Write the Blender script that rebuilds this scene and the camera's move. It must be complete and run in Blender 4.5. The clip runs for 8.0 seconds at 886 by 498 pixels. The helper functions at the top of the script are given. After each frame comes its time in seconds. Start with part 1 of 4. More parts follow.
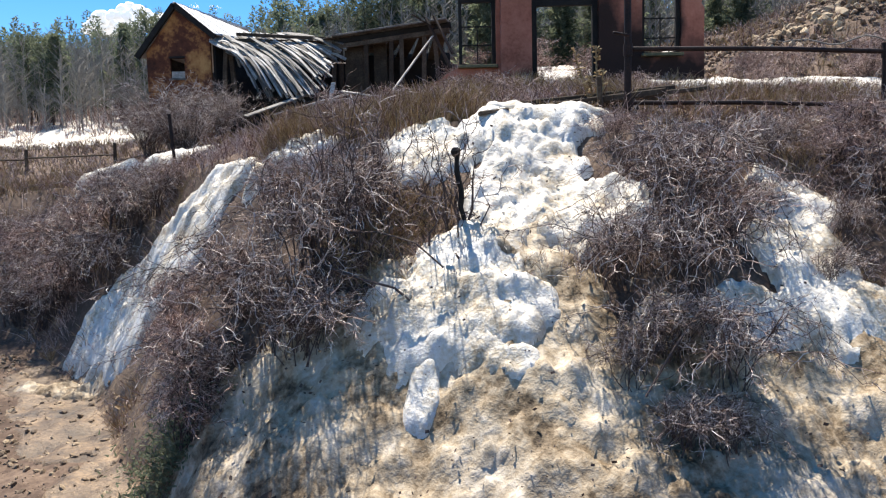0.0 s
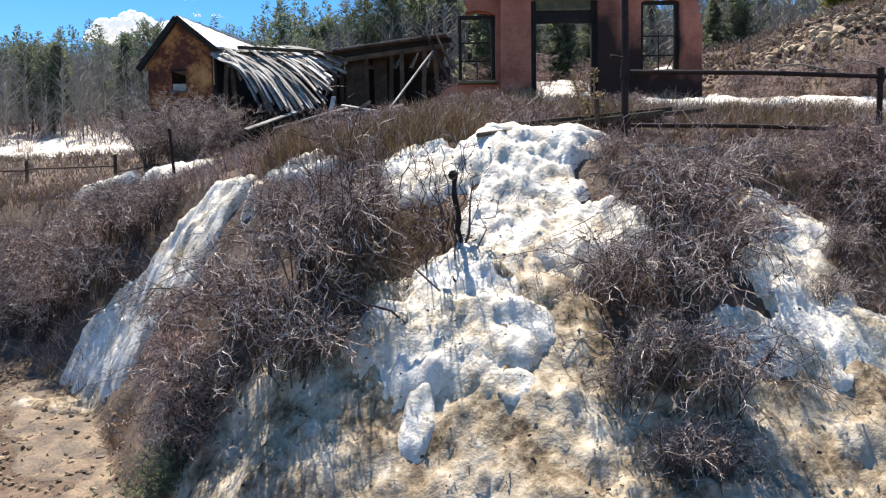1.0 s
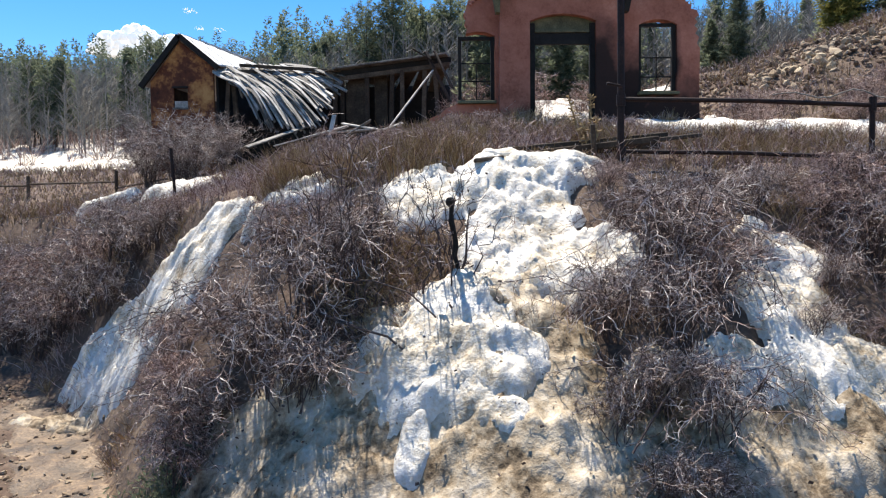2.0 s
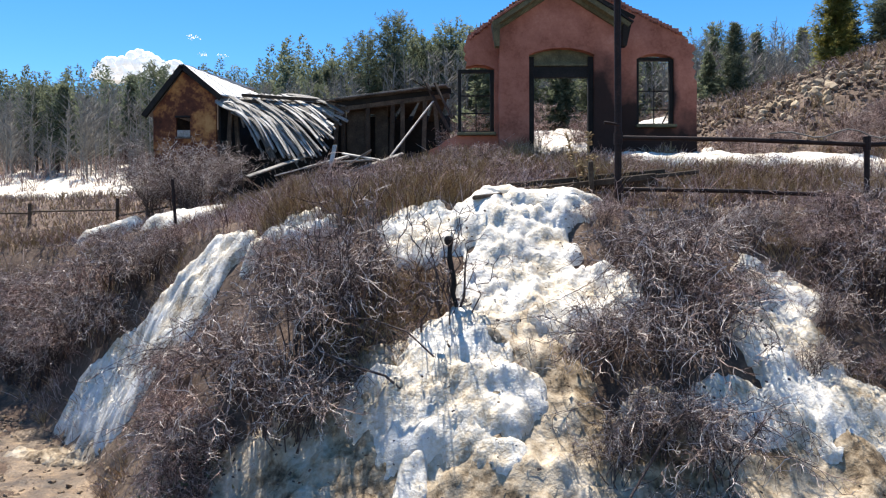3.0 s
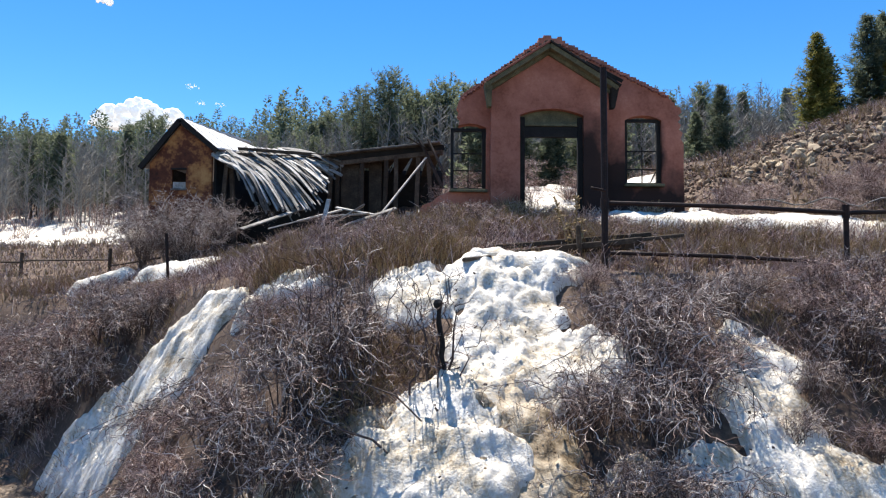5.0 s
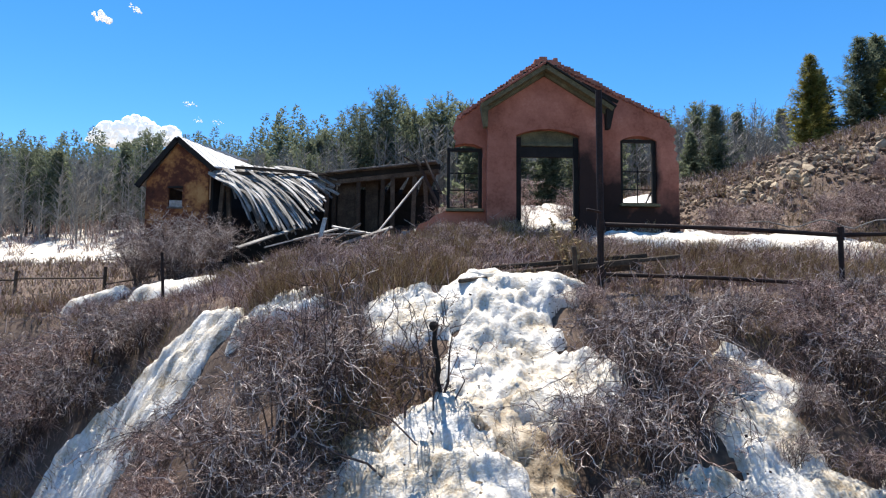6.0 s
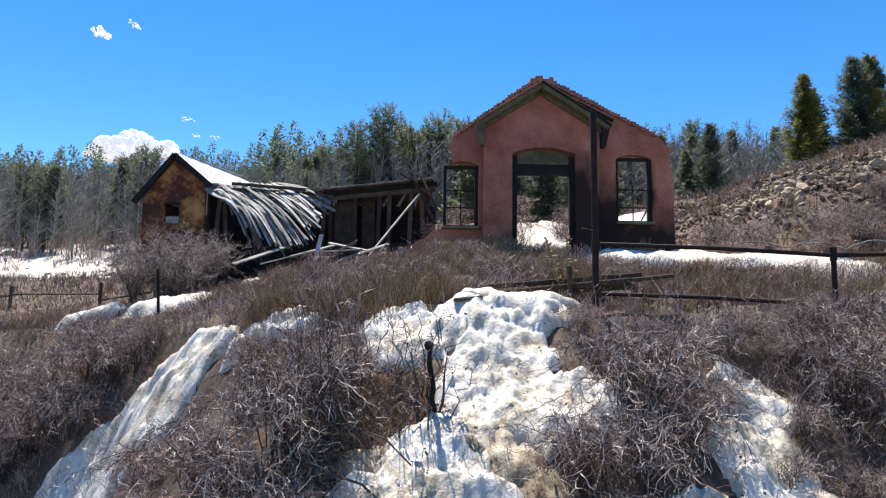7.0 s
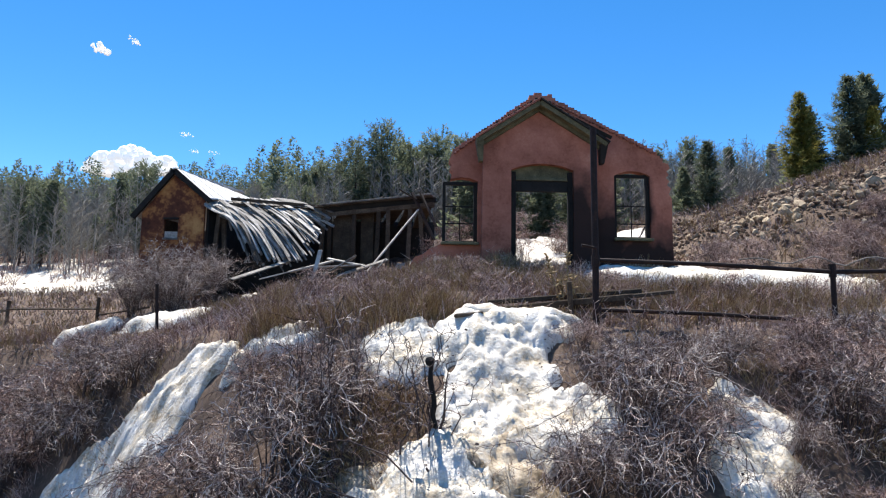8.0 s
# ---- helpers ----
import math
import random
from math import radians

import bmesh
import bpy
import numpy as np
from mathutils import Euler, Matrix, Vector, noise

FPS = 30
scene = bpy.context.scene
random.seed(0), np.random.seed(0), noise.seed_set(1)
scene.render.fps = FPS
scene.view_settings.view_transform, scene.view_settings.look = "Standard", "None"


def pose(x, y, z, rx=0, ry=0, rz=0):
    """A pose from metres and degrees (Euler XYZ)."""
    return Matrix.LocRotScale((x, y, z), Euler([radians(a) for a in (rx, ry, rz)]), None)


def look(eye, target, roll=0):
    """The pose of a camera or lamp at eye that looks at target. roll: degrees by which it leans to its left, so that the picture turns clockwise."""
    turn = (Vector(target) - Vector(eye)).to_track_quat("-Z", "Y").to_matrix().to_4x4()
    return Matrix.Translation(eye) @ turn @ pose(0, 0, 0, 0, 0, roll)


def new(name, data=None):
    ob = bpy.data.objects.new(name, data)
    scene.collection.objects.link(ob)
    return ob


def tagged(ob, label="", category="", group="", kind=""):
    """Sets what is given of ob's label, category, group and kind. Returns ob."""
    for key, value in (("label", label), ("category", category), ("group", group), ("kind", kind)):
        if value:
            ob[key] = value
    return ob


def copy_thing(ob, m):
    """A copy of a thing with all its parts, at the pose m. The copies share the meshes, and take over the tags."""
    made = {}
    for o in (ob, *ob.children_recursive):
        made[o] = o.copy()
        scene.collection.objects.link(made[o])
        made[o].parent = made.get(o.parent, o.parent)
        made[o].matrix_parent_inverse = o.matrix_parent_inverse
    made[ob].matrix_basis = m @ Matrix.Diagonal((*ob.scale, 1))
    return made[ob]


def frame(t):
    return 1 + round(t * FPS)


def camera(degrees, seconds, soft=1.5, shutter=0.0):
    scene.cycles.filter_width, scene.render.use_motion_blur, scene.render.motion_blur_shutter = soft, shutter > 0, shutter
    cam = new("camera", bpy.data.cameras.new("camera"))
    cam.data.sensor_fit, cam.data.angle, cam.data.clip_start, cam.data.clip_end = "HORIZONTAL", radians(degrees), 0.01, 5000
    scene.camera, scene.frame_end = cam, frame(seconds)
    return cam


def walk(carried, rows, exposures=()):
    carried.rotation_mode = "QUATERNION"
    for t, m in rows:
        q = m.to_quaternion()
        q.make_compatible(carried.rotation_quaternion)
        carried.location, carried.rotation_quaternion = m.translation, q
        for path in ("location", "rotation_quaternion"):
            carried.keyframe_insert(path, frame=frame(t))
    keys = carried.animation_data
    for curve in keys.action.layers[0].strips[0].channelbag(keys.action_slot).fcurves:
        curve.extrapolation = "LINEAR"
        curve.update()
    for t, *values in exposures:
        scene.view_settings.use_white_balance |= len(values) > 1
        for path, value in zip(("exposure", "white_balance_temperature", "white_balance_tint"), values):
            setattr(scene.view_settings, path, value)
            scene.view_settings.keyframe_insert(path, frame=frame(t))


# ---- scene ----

# ================= camera and walk =================
cam = camera(65.75, 8.0, soft=1.2)
EYE, TILT, LEAN = 3.0, -5.0, 1.4
ROWS = [
    (0.0, 0.000, 0.000, 0.000, 0.00, 0.00, 0.00),
    (0.5, 0.017, -0.009, 0.067, -0.02, 0.35, -0.28),
    (1.0, 0.022, -0.037, 0.127, -0.06, 0.79, -0.44),
    (1.5, 0.035, -0.084, 0.181, -0.09, 1.26, -0.62),
    (3.0, 0.059, -0.167, 0.383, -0.06, 3.99, -1.10),
    (3.5, 0.043, -0.205, 0.418, -0.17, 5.42, -1.25),
    (4.0, 0.056, -0.261, 0.461, -0.32, 6.68, -1.43),
    (4.5, 0.076, -0.307, 0.493, -0.46, 7.41, -1.62),
    (6.0, 0.088, -0.315, 0.559, -0.85, 9.60, -1.85),
    (6.5, 0.089, -0.333, 0.583, -1.00, 10.25, -1.91),
    (7.0, 0.099, -0.355, 0.596, -1.09, 10.91, -2.00),
    (7.5, 0.081, -0.364, 0.592, -1.21, 11.62, -2.15),
    (8.0, 0.059, -0.370, 0.592, -1.26, 12.23, -2.11),
]
BASE = pose(0, 0, EYE, TILT, 0, 0) @ pose(0, 0, 0, 0, LEAN, 0)
walk(cam, [(t, BASE @ pose(x, y, z, 0, 0, yaw) @ pose(0, 0, 0, pitch, 0, 0) @ pose(0, 0, 0, 0, roll, 0) @ pose(0, 0, 0, 90, 0, 0))
           for t, x, y, z, yaw, pitch, roll in ROWS],
     exposures=[(0.0, 1.2, 7000, 10), (8.0, 1.1, 6700, 10)])

# ================= sky and sun =================
SUN_EL, SUN_AZ = radians(64), radians(-15)
world = bpy.data.worlds.new("sky")
scene.world = world
world.use_nodes = True
wn = world.node_tree.nodes
sky = wn.new("ShaderNodeTexSky")
sky.sky_type = 'NISHITA'
sky.sun_disc = False
sky.sun_elevation, sky.sun_rotation = SUN_EL, SUN_AZ
sky.altitude, sky.air_density, sky.dust_density, sky.ozone_density = 2800, 1.0, 0.1, 2.0
deep = wn.new("ShaderNodeHueSaturation")
deep.inputs["Saturation"].default_value, deep.inputs["Value"].default_value = 1.34, 1.06
world.node_tree.links.new(sky.outputs[0], deep.inputs["Color"])
world.node_tree.links.new(deep.outputs[0], wn["Background"].inputs[0])
wn["Background"].inputs[1].default_value = 0.10
sun = bpy.data.lights.new("sun", 'SUN')
sun.energy, sun.angle, sun.color = 4.7, radians(0.55), (1.0, 0.96, 0.9)
sun_ob = new("sun", sun)
sun_ob.matrix_world = look((30 * math.sin(SUN_AZ), 30 * math.cos(SUN_AZ), 60), (30 * math.sin(SUN_AZ) - math.sin(SUN_AZ) * math.cos(SUN_EL), 30 * math.cos(SUN_AZ) - math.cos(SUN_AZ) * math.cos(SUN_EL), 60 - math.sin(SUN_EL)))


# ================= materials =================
def material(name, stops, scale=4.0, rough=0.9, bump=0.3, fine=12.0, metal=0.0, stretch=(1, 1, 1), coords="Object", per_object=0.0, per_island=0.0, detail=6.0, bump_dist=0.02, trans=0.0, spec=0.3, mixf=0.4, leaf=0.0):
    """Two noises (broad and fine) mixed through a colour ramp, with bump from the fine one."""
    m = bpy.data.materials.new(name)
    m.use_nodes = True
    nt = m.node_tree
    n, l = nt.nodes, nt.links
    b = n["Principled BSDF"]
    tc = n.new("ShaderNodeTexCoord")
    mp = n.new("ShaderNodeMapping")
    mp.inputs["Scale"].default_value = stretch
    l.new(tc.outputs[coords], mp.inputs[0])
    a = n.new("ShaderNodeTexNoise")
    a.inputs["Scale"].default_value, a.inputs["Detail"].default_value, a.inputs["Roughness"].default_value = scale, detail, 0.6
    c = n.new("ShaderNodeTexNoise")
    c.inputs["Scale"].default_value, c.inputs["Detail"].default_value, c.inputs["Roughness"].default_value = scale * fine, 4.0, 0.65
    l.new(mp.outputs[0], a.inputs[0])
    l.new(mp.outputs[0], c.inputs[0])
    mix = n.new("ShaderNodeMix")
    mix.inputs[0].default_value = mixf
    l.new(a.outputs[0], mix.inputs[2])
    l.new(c.outputs[0], mix.inputs[3])
    value = mix.outputs[0]
    if per_object or per_island:
        src = n.new("ShaderNodeObjectInfo").outputs["Random"] if per_object else n.new("ShaderNodeNewGeometry").outputs["Random Per Island"]
        amount = per_object or per_island
        mr = n.new("ShaderNodeMapRange")
        mr.inputs[3].default_value, mr.inputs[4].default_value = -amount, amount
        l.new(src, mr.inputs[0])
        add = n.new("ShaderNodeMath")
        l.new(value, add.inputs[0])
        l.new(mr.outputs[0], add.inputs[1])
        value = add.outputs[0]
    ramp = n.new("ShaderNodeValToRGB")
    els = ramp.color_ramp.elements
    while len(els) < len(stops):
        els.new(0.5)
    for e, (p, col) in zip(els, stops):
        e.position, e.color = p, (*col, 1)
    l.new(value, ramp.inputs[0])
    l.new(ramp.outputs[0], b.inputs["Base Color"])
    b.inputs["Roughness"].default_value, b.inputs["Metallic"].default_value = rough, metal
    b.inputs["Specular IOR Level"].default_value = spec
    if bump:
        bp = n.new("ShaderNodeBump")
        bp.inputs["Strength"].default_value, bp.inputs["Distance"].default_value = bump, bump_dist
        l.new(mix.outputs[0], bp.inputs["Height"])
        l.new(bp.outputs[0], b.inputs["Normal"])
    if leaf:
        tl = n.new("ShaderNodeBsdfTranslucent")
        l.new(ramp.outputs[0], tl.inputs["Color"])
        both = n.new("ShaderNodeMixShader")
        both.inputs[0].default_value = leaf
        l.new(b.outputs[0], both.inputs[1])
        l.new(tl.outputs[0], both.inputs[2])
        l.new(both.outputs[0], n["Material Output"].inputs["Surface"])
    if trans:
        b.inputs["Subsurface Weight"].default_value = trans
        b.inputs["Subsurface Radius"].default_value = (0.06, 0.07, 0.08)
        b.inputs["Subsurface Scale"].default_value = 0.5
    return m


M_EARTH = material("earth", [(0.3, (0.032, 0.021, 0.015)), (0.48, (0.085, 0.056, 0.041)), (0.6, (0.155, 0.108, 0.078)), (0.76, (0.27, 0.2, 0.135))], 0.9, 0.95, 0.8, 14, bump_dist=0.05)
M_SNOW = material("old_snow", [(0.34, (0.28, 0.21, 0.13)), (0.43, (0.52, 0.44, 0.33)), (0.51, (0.6, 0.56, 0.49)), (0.62, (0.69, 0.675, 0.65))], 2.2, 0.55, 1.0, 12, bump_dist=0.035)
M_DIRTY = material("dirty_snow", [(0.36, (0.05, 0.034, 0.02)), (0.43, (0.18, 0.13, 0.08)), (0.5, (0.34, 0.27, 0.185)), (0.58, (0.46, 0.39, 0.3)), (0.68, (0.58, 0.52, 0.44))], 1.9, 0.6, 0.9, 7, bump_dist=0.06, mixf=0.36, spec=0.15)
M_STUCCO = material("red_stucco", [(0.3, (0.19, 0.068, 0.045)), (0.46, (0.34, 0.132, 0.09)), (0.56, (0.41, 0.165, 0.115)), (0.7, (0.5, 0.235, 0.17))], 1.4, 0.92, 0.5, 12, mixf=0.3, spec=0.15)
def add_soot_and_shade(m, spots):
    """Fire stains and painted foot shade: soft dark ovals (x, z, rx, rz) broken up by noise."""
    nt = m.node_tree
    n, l = nt.nodes, nt.links
    b = n["Principled BSDF"]
    old = b.inputs["Base Color"].links[0].from_socket
    tc = n.new("ShaderNodeTexCoord")
    nz = n.new("ShaderNodeTexNoise")
    nz.inputs["Scale"].default_value, nz.inputs["Detail"].default_value = 2.2, 6.0
    l.new(tc.outputs["Object"], nz.inputs[0])
    total = None
    for x, z, rx, rz in spots:
        mp = n.new("ShaderNodeMapping")
        mp.inputs["Location"].default_value = (-x / rx, 0, -z / rz)
        mp.inputs["Scale"].default_value = (1 / rx, 0, 1 / rz)
        l.new(tc.outputs["Object"], mp.inputs[0])
        ln = n.new("ShaderNodeVectorMath")
        ln.operation = 'LENGTH'
        l.new(mp.outputs[0], ln.inputs[0])
        ad = n.new("ShaderNodeMath")
        ad.operation = 'MULTIPLY_ADD'
        ad.inputs[1].default_value = 0.9
        l.new(nz.outputs[0], ad.inputs[0])
        l.new(ln.outputs["Value"], ad.inputs[2])
        mr = n.new("ShaderNodeMapRange")
        mr.inputs[1].default_value, mr.inputs[2].default_value, mr.inputs[3].default_value, mr.inputs[4].default_value = 0.95, 1.5, 0.95, 0.0
        l.new(ad.outputs[0], mr.inputs[0])
        if total:
            mx = n.new("ShaderNodeMath")
            mx.operation = 'MAXIMUM'
            l.new(total, mx.inputs[0])
            l.new(mr.outputs[0], mx.inputs[1])
            total = mx.outputs[0]
        else:
            total = mr.outputs[0]
    mix = n.new("ShaderNodeMix")
    mix.data_type = 'RGBA'
    l.new(total, mix.inputs[0])
    l.new(old, mix.inputs[6])
    mix.inputs[7].default_value = (0.02, 0.016, 0.015, 1)
    l.new(mix.outputs[2], b.inputs["Base Color"])


# soot right of the door; wide low ovals also paint shade along the foot
add_soot_and_shade(M_STUCCO, [(4.6, 5.7, 1.8, 1.9), (4.05, 6.3, 0.7, 1.9), (5.7, 5.4, 2.0, 1.5), (1.6, 5.0, 2.6, 0.75), (2.2, 5.2, 0.6, 0.7), (5.9, 6.9, 0.3, 1.0)])
M_BRICK = material("red_brick", [(0.3, (0.16, 0.055, 0.042)), (0.55, (0.3, 0.115, 0.085)), (0.75, (0.4, 0.18, 0.14))], 6, 0.9, 0.5, 8, per_object=0.12)
M_GREENWOOD = material("weathered_green_paint", [(0.3, (0.03, 0.027, 0.016)), (0.5, (0.11, 0.1, 0.055)), (0.72, (0.22, 0.2, 0.12))], 3, 0.8, 0.4, 10, stretch=(1, 1, 1))
# burnt wood; also the shed wing's inner walls, where it stands in for shade
M_CHAR_SHADE = material("charred_wood_and_shade", [(0.3, (0.006, 0.005, 0.005)), (0.6, (0.02, 0.018, 0.016)), (0.8, (0.05, 0.045, 0.04))], 4, 0.85, 0.5, 8)
M_GREYWOOD = material("silver_grey_boards", [(0.25, (0.07, 0.062, 0.055)), (0.5, (0.26, 0.245, 0.225)), (0.72, (0.56, 0.54, 0.51))], 3, 0.85, 0.5, 8, stretch=(1, 1, 1), per_object=0.16)
M_OLDWOOD = material("old_brown_wood", [(0.25, (0.02, 0.014, 0.01)), (0.5, (0.06, 0.043, 0.03)), (0.75, (0.15, 0.115, 0.085))], 3, 0.9, 0.5, 8, per_object=0.1)
M_TIN = material("galvanised_roof", [(0.3, (0.42, 0.42, 0.42)), (0.6, (0.58, 0.58, 0.57)), (0.8, (0.66, 0.66, 0.66))], 1.2, 0.55, 0.1, 10, metal=0.35)
M_RUSTWALL = material("rust_stained_cladding", [(0.36, (0.05, 0.018, 0.012)), (0.49, (0.12, 0.04, 0.02)), (0.56, (0.32, 0.14, 0.05)), (0.66, (0.46, 0.24, 0.09))], 0.95, 0.85, 0.3, 8, mixf=0.22)
M_PIPE = material("rusty_pipe", [(0.3, (0.010, 0.007, 0.007)), (0.55, (0.03, 0.017, 0.014)), (0.75, (0.085, 0.04, 0.028))], 7, 0.7, 0.3, 8, metal=0.3)
M_TWIG = material("bare_twigs", [(0.3, (0.045, 0.026, 0.022)), (0.46, (0.18, 0.12, 0.102)), (0.58, (0.37, 0.285, 0.25)), (0.7, (0.72, 0.66, 0.61))], 5, 0.7, 0.0, 6, per_island=0.22, spec=0.2)
M_REDTWIG = material("reddish_twigs", [(0.28, (0.07, 0.034, 0.029)), (0.46, (0.25, 0.15, 0.122)), (0.58, (0.46, 0.34, 0.29)), (0.75, (0.68, 0.57, 0.52))], 5, 0.7, 0.0, 6, per_island=0.22, spec=0.2)
M_STEM = material("shrub_bark", [(0.3, (0.025, 0.017, 0.015)), (0.55, (0.085, 0.062, 0.056)), (0.75, (0.24, 0.2, 0.19))], 9, 0.85, 0.4, 6)
M_STRAW = material("dry_grass", [(0.3, (0.15, 0.095, 0.05)), (0.5, (0.34, 0.245, 0.13)), (0.7, (0.52, 0.41, 0.24))], 5, 0.8, 0.0, 6, per_island=0.2, leaf=0.4)
M_NEEDLE = material("pine_needles", [(0.3, (0.07, 0.09, 0.058)), (0.5, (0.145, 0.17, 0.11)), (0.72, (0.25, 0.265, 0.17))], 0.5, 0.75, 0.0, 8, per_island=0.14, spec=0.03, leaf=0.5)
M_YNEEDLE = material("yellowish_needles", [(0.3, (0.1, 0.105, 0.025)), (0.5, (0.24, 0.22, 0.06)), (0.72, (0.36, 0.31, 0.095))], 0.5, 0.75, 0.0, 8, per_island=0.14, spec=0.03, leaf=0.4)
M_BARK = material("pine_bark", [(0.3, (0.025, 0.017, 0.013)), (0.6, (0.08, 0.058, 0.045)), (0.8, (0.15, 0.115, 0.09))], 3, 0.9, 0.5, 6)
M_ASPEN = material("pale_aspen_bark", [(0.3, (0.11, 0.1, 0.088)), (0.55, (0.27, 0.25, 0.22)), (0.8, (0.44, 0.42, 0.38))], 3, 0.85, 0.3, 6)
M_ROCK = material("broken_rock", [(0.28, (0.06, 0.045, 0.035)), (0.48, (0.2, 0.15, 0.105)), (0.65, (0.36, 0.28, 0.19)), (0.8, (0.46, 0.4, 0.32))], 2.2, 0.9, 0.6, 8, per_island=0.13)
M_RUBBLE = material("dark_rubble", [(0.3, (0.06, 0.04, 0.03)), (0.5, (0.17, 0.12, 0.088)), (0.64, (0.31, 0.235, 0.165)), (0.78, (0.5, 0.42, 0.31))], 2.2, 0.95, 0.6, 8, per_island=0.16, spec=0.1)
M_CLOUD = material("cloud_white", [(0.3, (0.85, 0.86, 0.88)), (0.7, (0.95, 0.95, 0.95))], 0.02, 1.0, 0.0, 4)
# faint glow in place of sunlight scattered through the backlit cloud
cb = M_CLOUD.node_tree.nodes["Principled BSDF"]
cb.inputs["Emission Color"].default_value = (0.93, 0.95, 1.0, 1)
cb.inputs["Emission Strength"].default_value = 0.22


# ================= builders =================
def part(name, bm, mat, parent=None, label="", smooth=False):
    me = bpy.data.meshes.new(name)
    if isinstance(bm, tuple):
        me.from_pydata(*bm)
    else:
        bm.normal_update()
        bm.to_mesh(me)
        bm.free()
    me.materials.append(mat)
    if smooth:
        me.polygons.foreach_set("use_smooth", [True] * len(me.polygons))
    ob = new(name, me)
    if parent:
        ob.parent = parent
    if label:
        ob["label"] = label
    return ob


def thing(name, label, category, group="", at=(0, 0, 0), kind=""):
    ob = new(name)
    ob.location = at
    return tagged(ob, label, category, group, kind)


def add_box(bm, size, m=None, bevel=0.0):
    r = bmesh.ops.create_cube(bm, size=1)
    vs = r["verts"]
    bmesh.ops.scale(bm, vec=size, verts=vs)
    if bevel:
        es = list({e for v in vs for e in v.link_edges})
        vs = bmesh.ops.bevel(bm, geom=es, offset=bevel, segments=1, affect='EDGES')["verts"]
    if m is not None:
        bmesh.ops.transform(bm, matrix=m, verts=vs)
    return vs


def box_between(bm, a, b, w, h, twist=0.0, bevel=0.0):
    a, b = Vector(a), Vector(b)
    d = b - a
    q = d.to_track_quat('X', 'Z').to_matrix().to_4x4()
    add_box(bm, (d.length, w, h), Matrix.Translation((a + b) / 2) @ q @ Matrix.Rotation(twist, 4, 'X'), bevel)


def tubes(lines, sides=3):
    """Verts and faces of tapered tubes along polylines of ((x, y, z), radius)."""
    counts = np.array([len(line) for line in lines])
    pts = np.array([p for line in lines for p, _ in line], dtype=float)
    rad = np.array([r for line in lines for _, r in line], dtype=float)
    ends = np.cumsum(counts)
    first = ends - counts
    idx = np.arange(len(pts))
    is_first = np.zeros(len(pts), bool)
    is_last = np.zeros(len(pts), bool)
    is_first[first] = True
    is_last[ends - 1] = True
    d = pts[np.where(is_last, idx, idx + 1)] - pts[np.where(is_first, idx, idx - 1)]
    d /= np.linalg.norm(d, axis=1, keepdims=True) + 1e-9
    ref = np.where(np.abs(d[:, 2:3]) < 0.8, np.array([[0.31, 0.17, 0.94]]), np.array([[1.0, 0.0, 0.0]]))
    u = np.cross(d, ref)
    u /= np.linalg.norm(u, axis=1, keepdims=True) + 1e-9
    v = np.cross(d, u)
    ang = 2 * np.pi * np.arange(sides) / sides
    ring = u[:, None, :] * np.cos(ang)[None, :, None] + v[:, None, :] * np.sin(ang)[None, :, None]
    verts = (pts[:, None, :] + ring * rad[:, None, None]).reshape(-1, 3)
    k = np.arange(sides)
    a = idx[~is_last][:, None] * sides + k
    b = idx[~is_last][:, None] * sides + (k + 1) % sides
    faces = np.stack([a, b, b + sides, a + sides], axis=-1).reshape(-1, 4)
    return verts.tolist(), [], faces.tolist()


def fbm(x, y, s, o=0.0):
    return noise.fractal((x * s + o, y * s - o, o * 0.37), 1.0, 2.0, 4)


# ================= the lie of the land =================
def smooth(t):
    t = min(max(t, 0.0), 1.0)
    return t * t * (3 - 2 * t)


BX = [-30, -9, -7, -5, -3.6, -2.2, -1, 0.6, 2, 5, 9, 30]
CREST = [24, 17.2, 14.6, 12.8, 11.0, 9.3, 8.6, 8.2, 8.2, 8.4, 8.6, 9.5]
TOE = [20, 14.2, 12.0, 9.7, 7.4, 5.2, 4.2, 3.7, 3.7, 3.9, 4.2, 5.0]
TOPZ = [3.3, 3.2, 3.35, 3.45, 3.5, 3.55, 3.65, 3.75, 3.72, 3.65, 3.6, 3.6]


def along(x, ys):
    if x <= BX[0]:
        return ys[0]
    for i in range(len(BX) - 1):
        if x < BX[i + 1]:
            return ys[i] + (ys[i + 1] - ys[i]) * (x - BX[i]) / (BX[i + 1] - BX[i])
    return ys[-1]


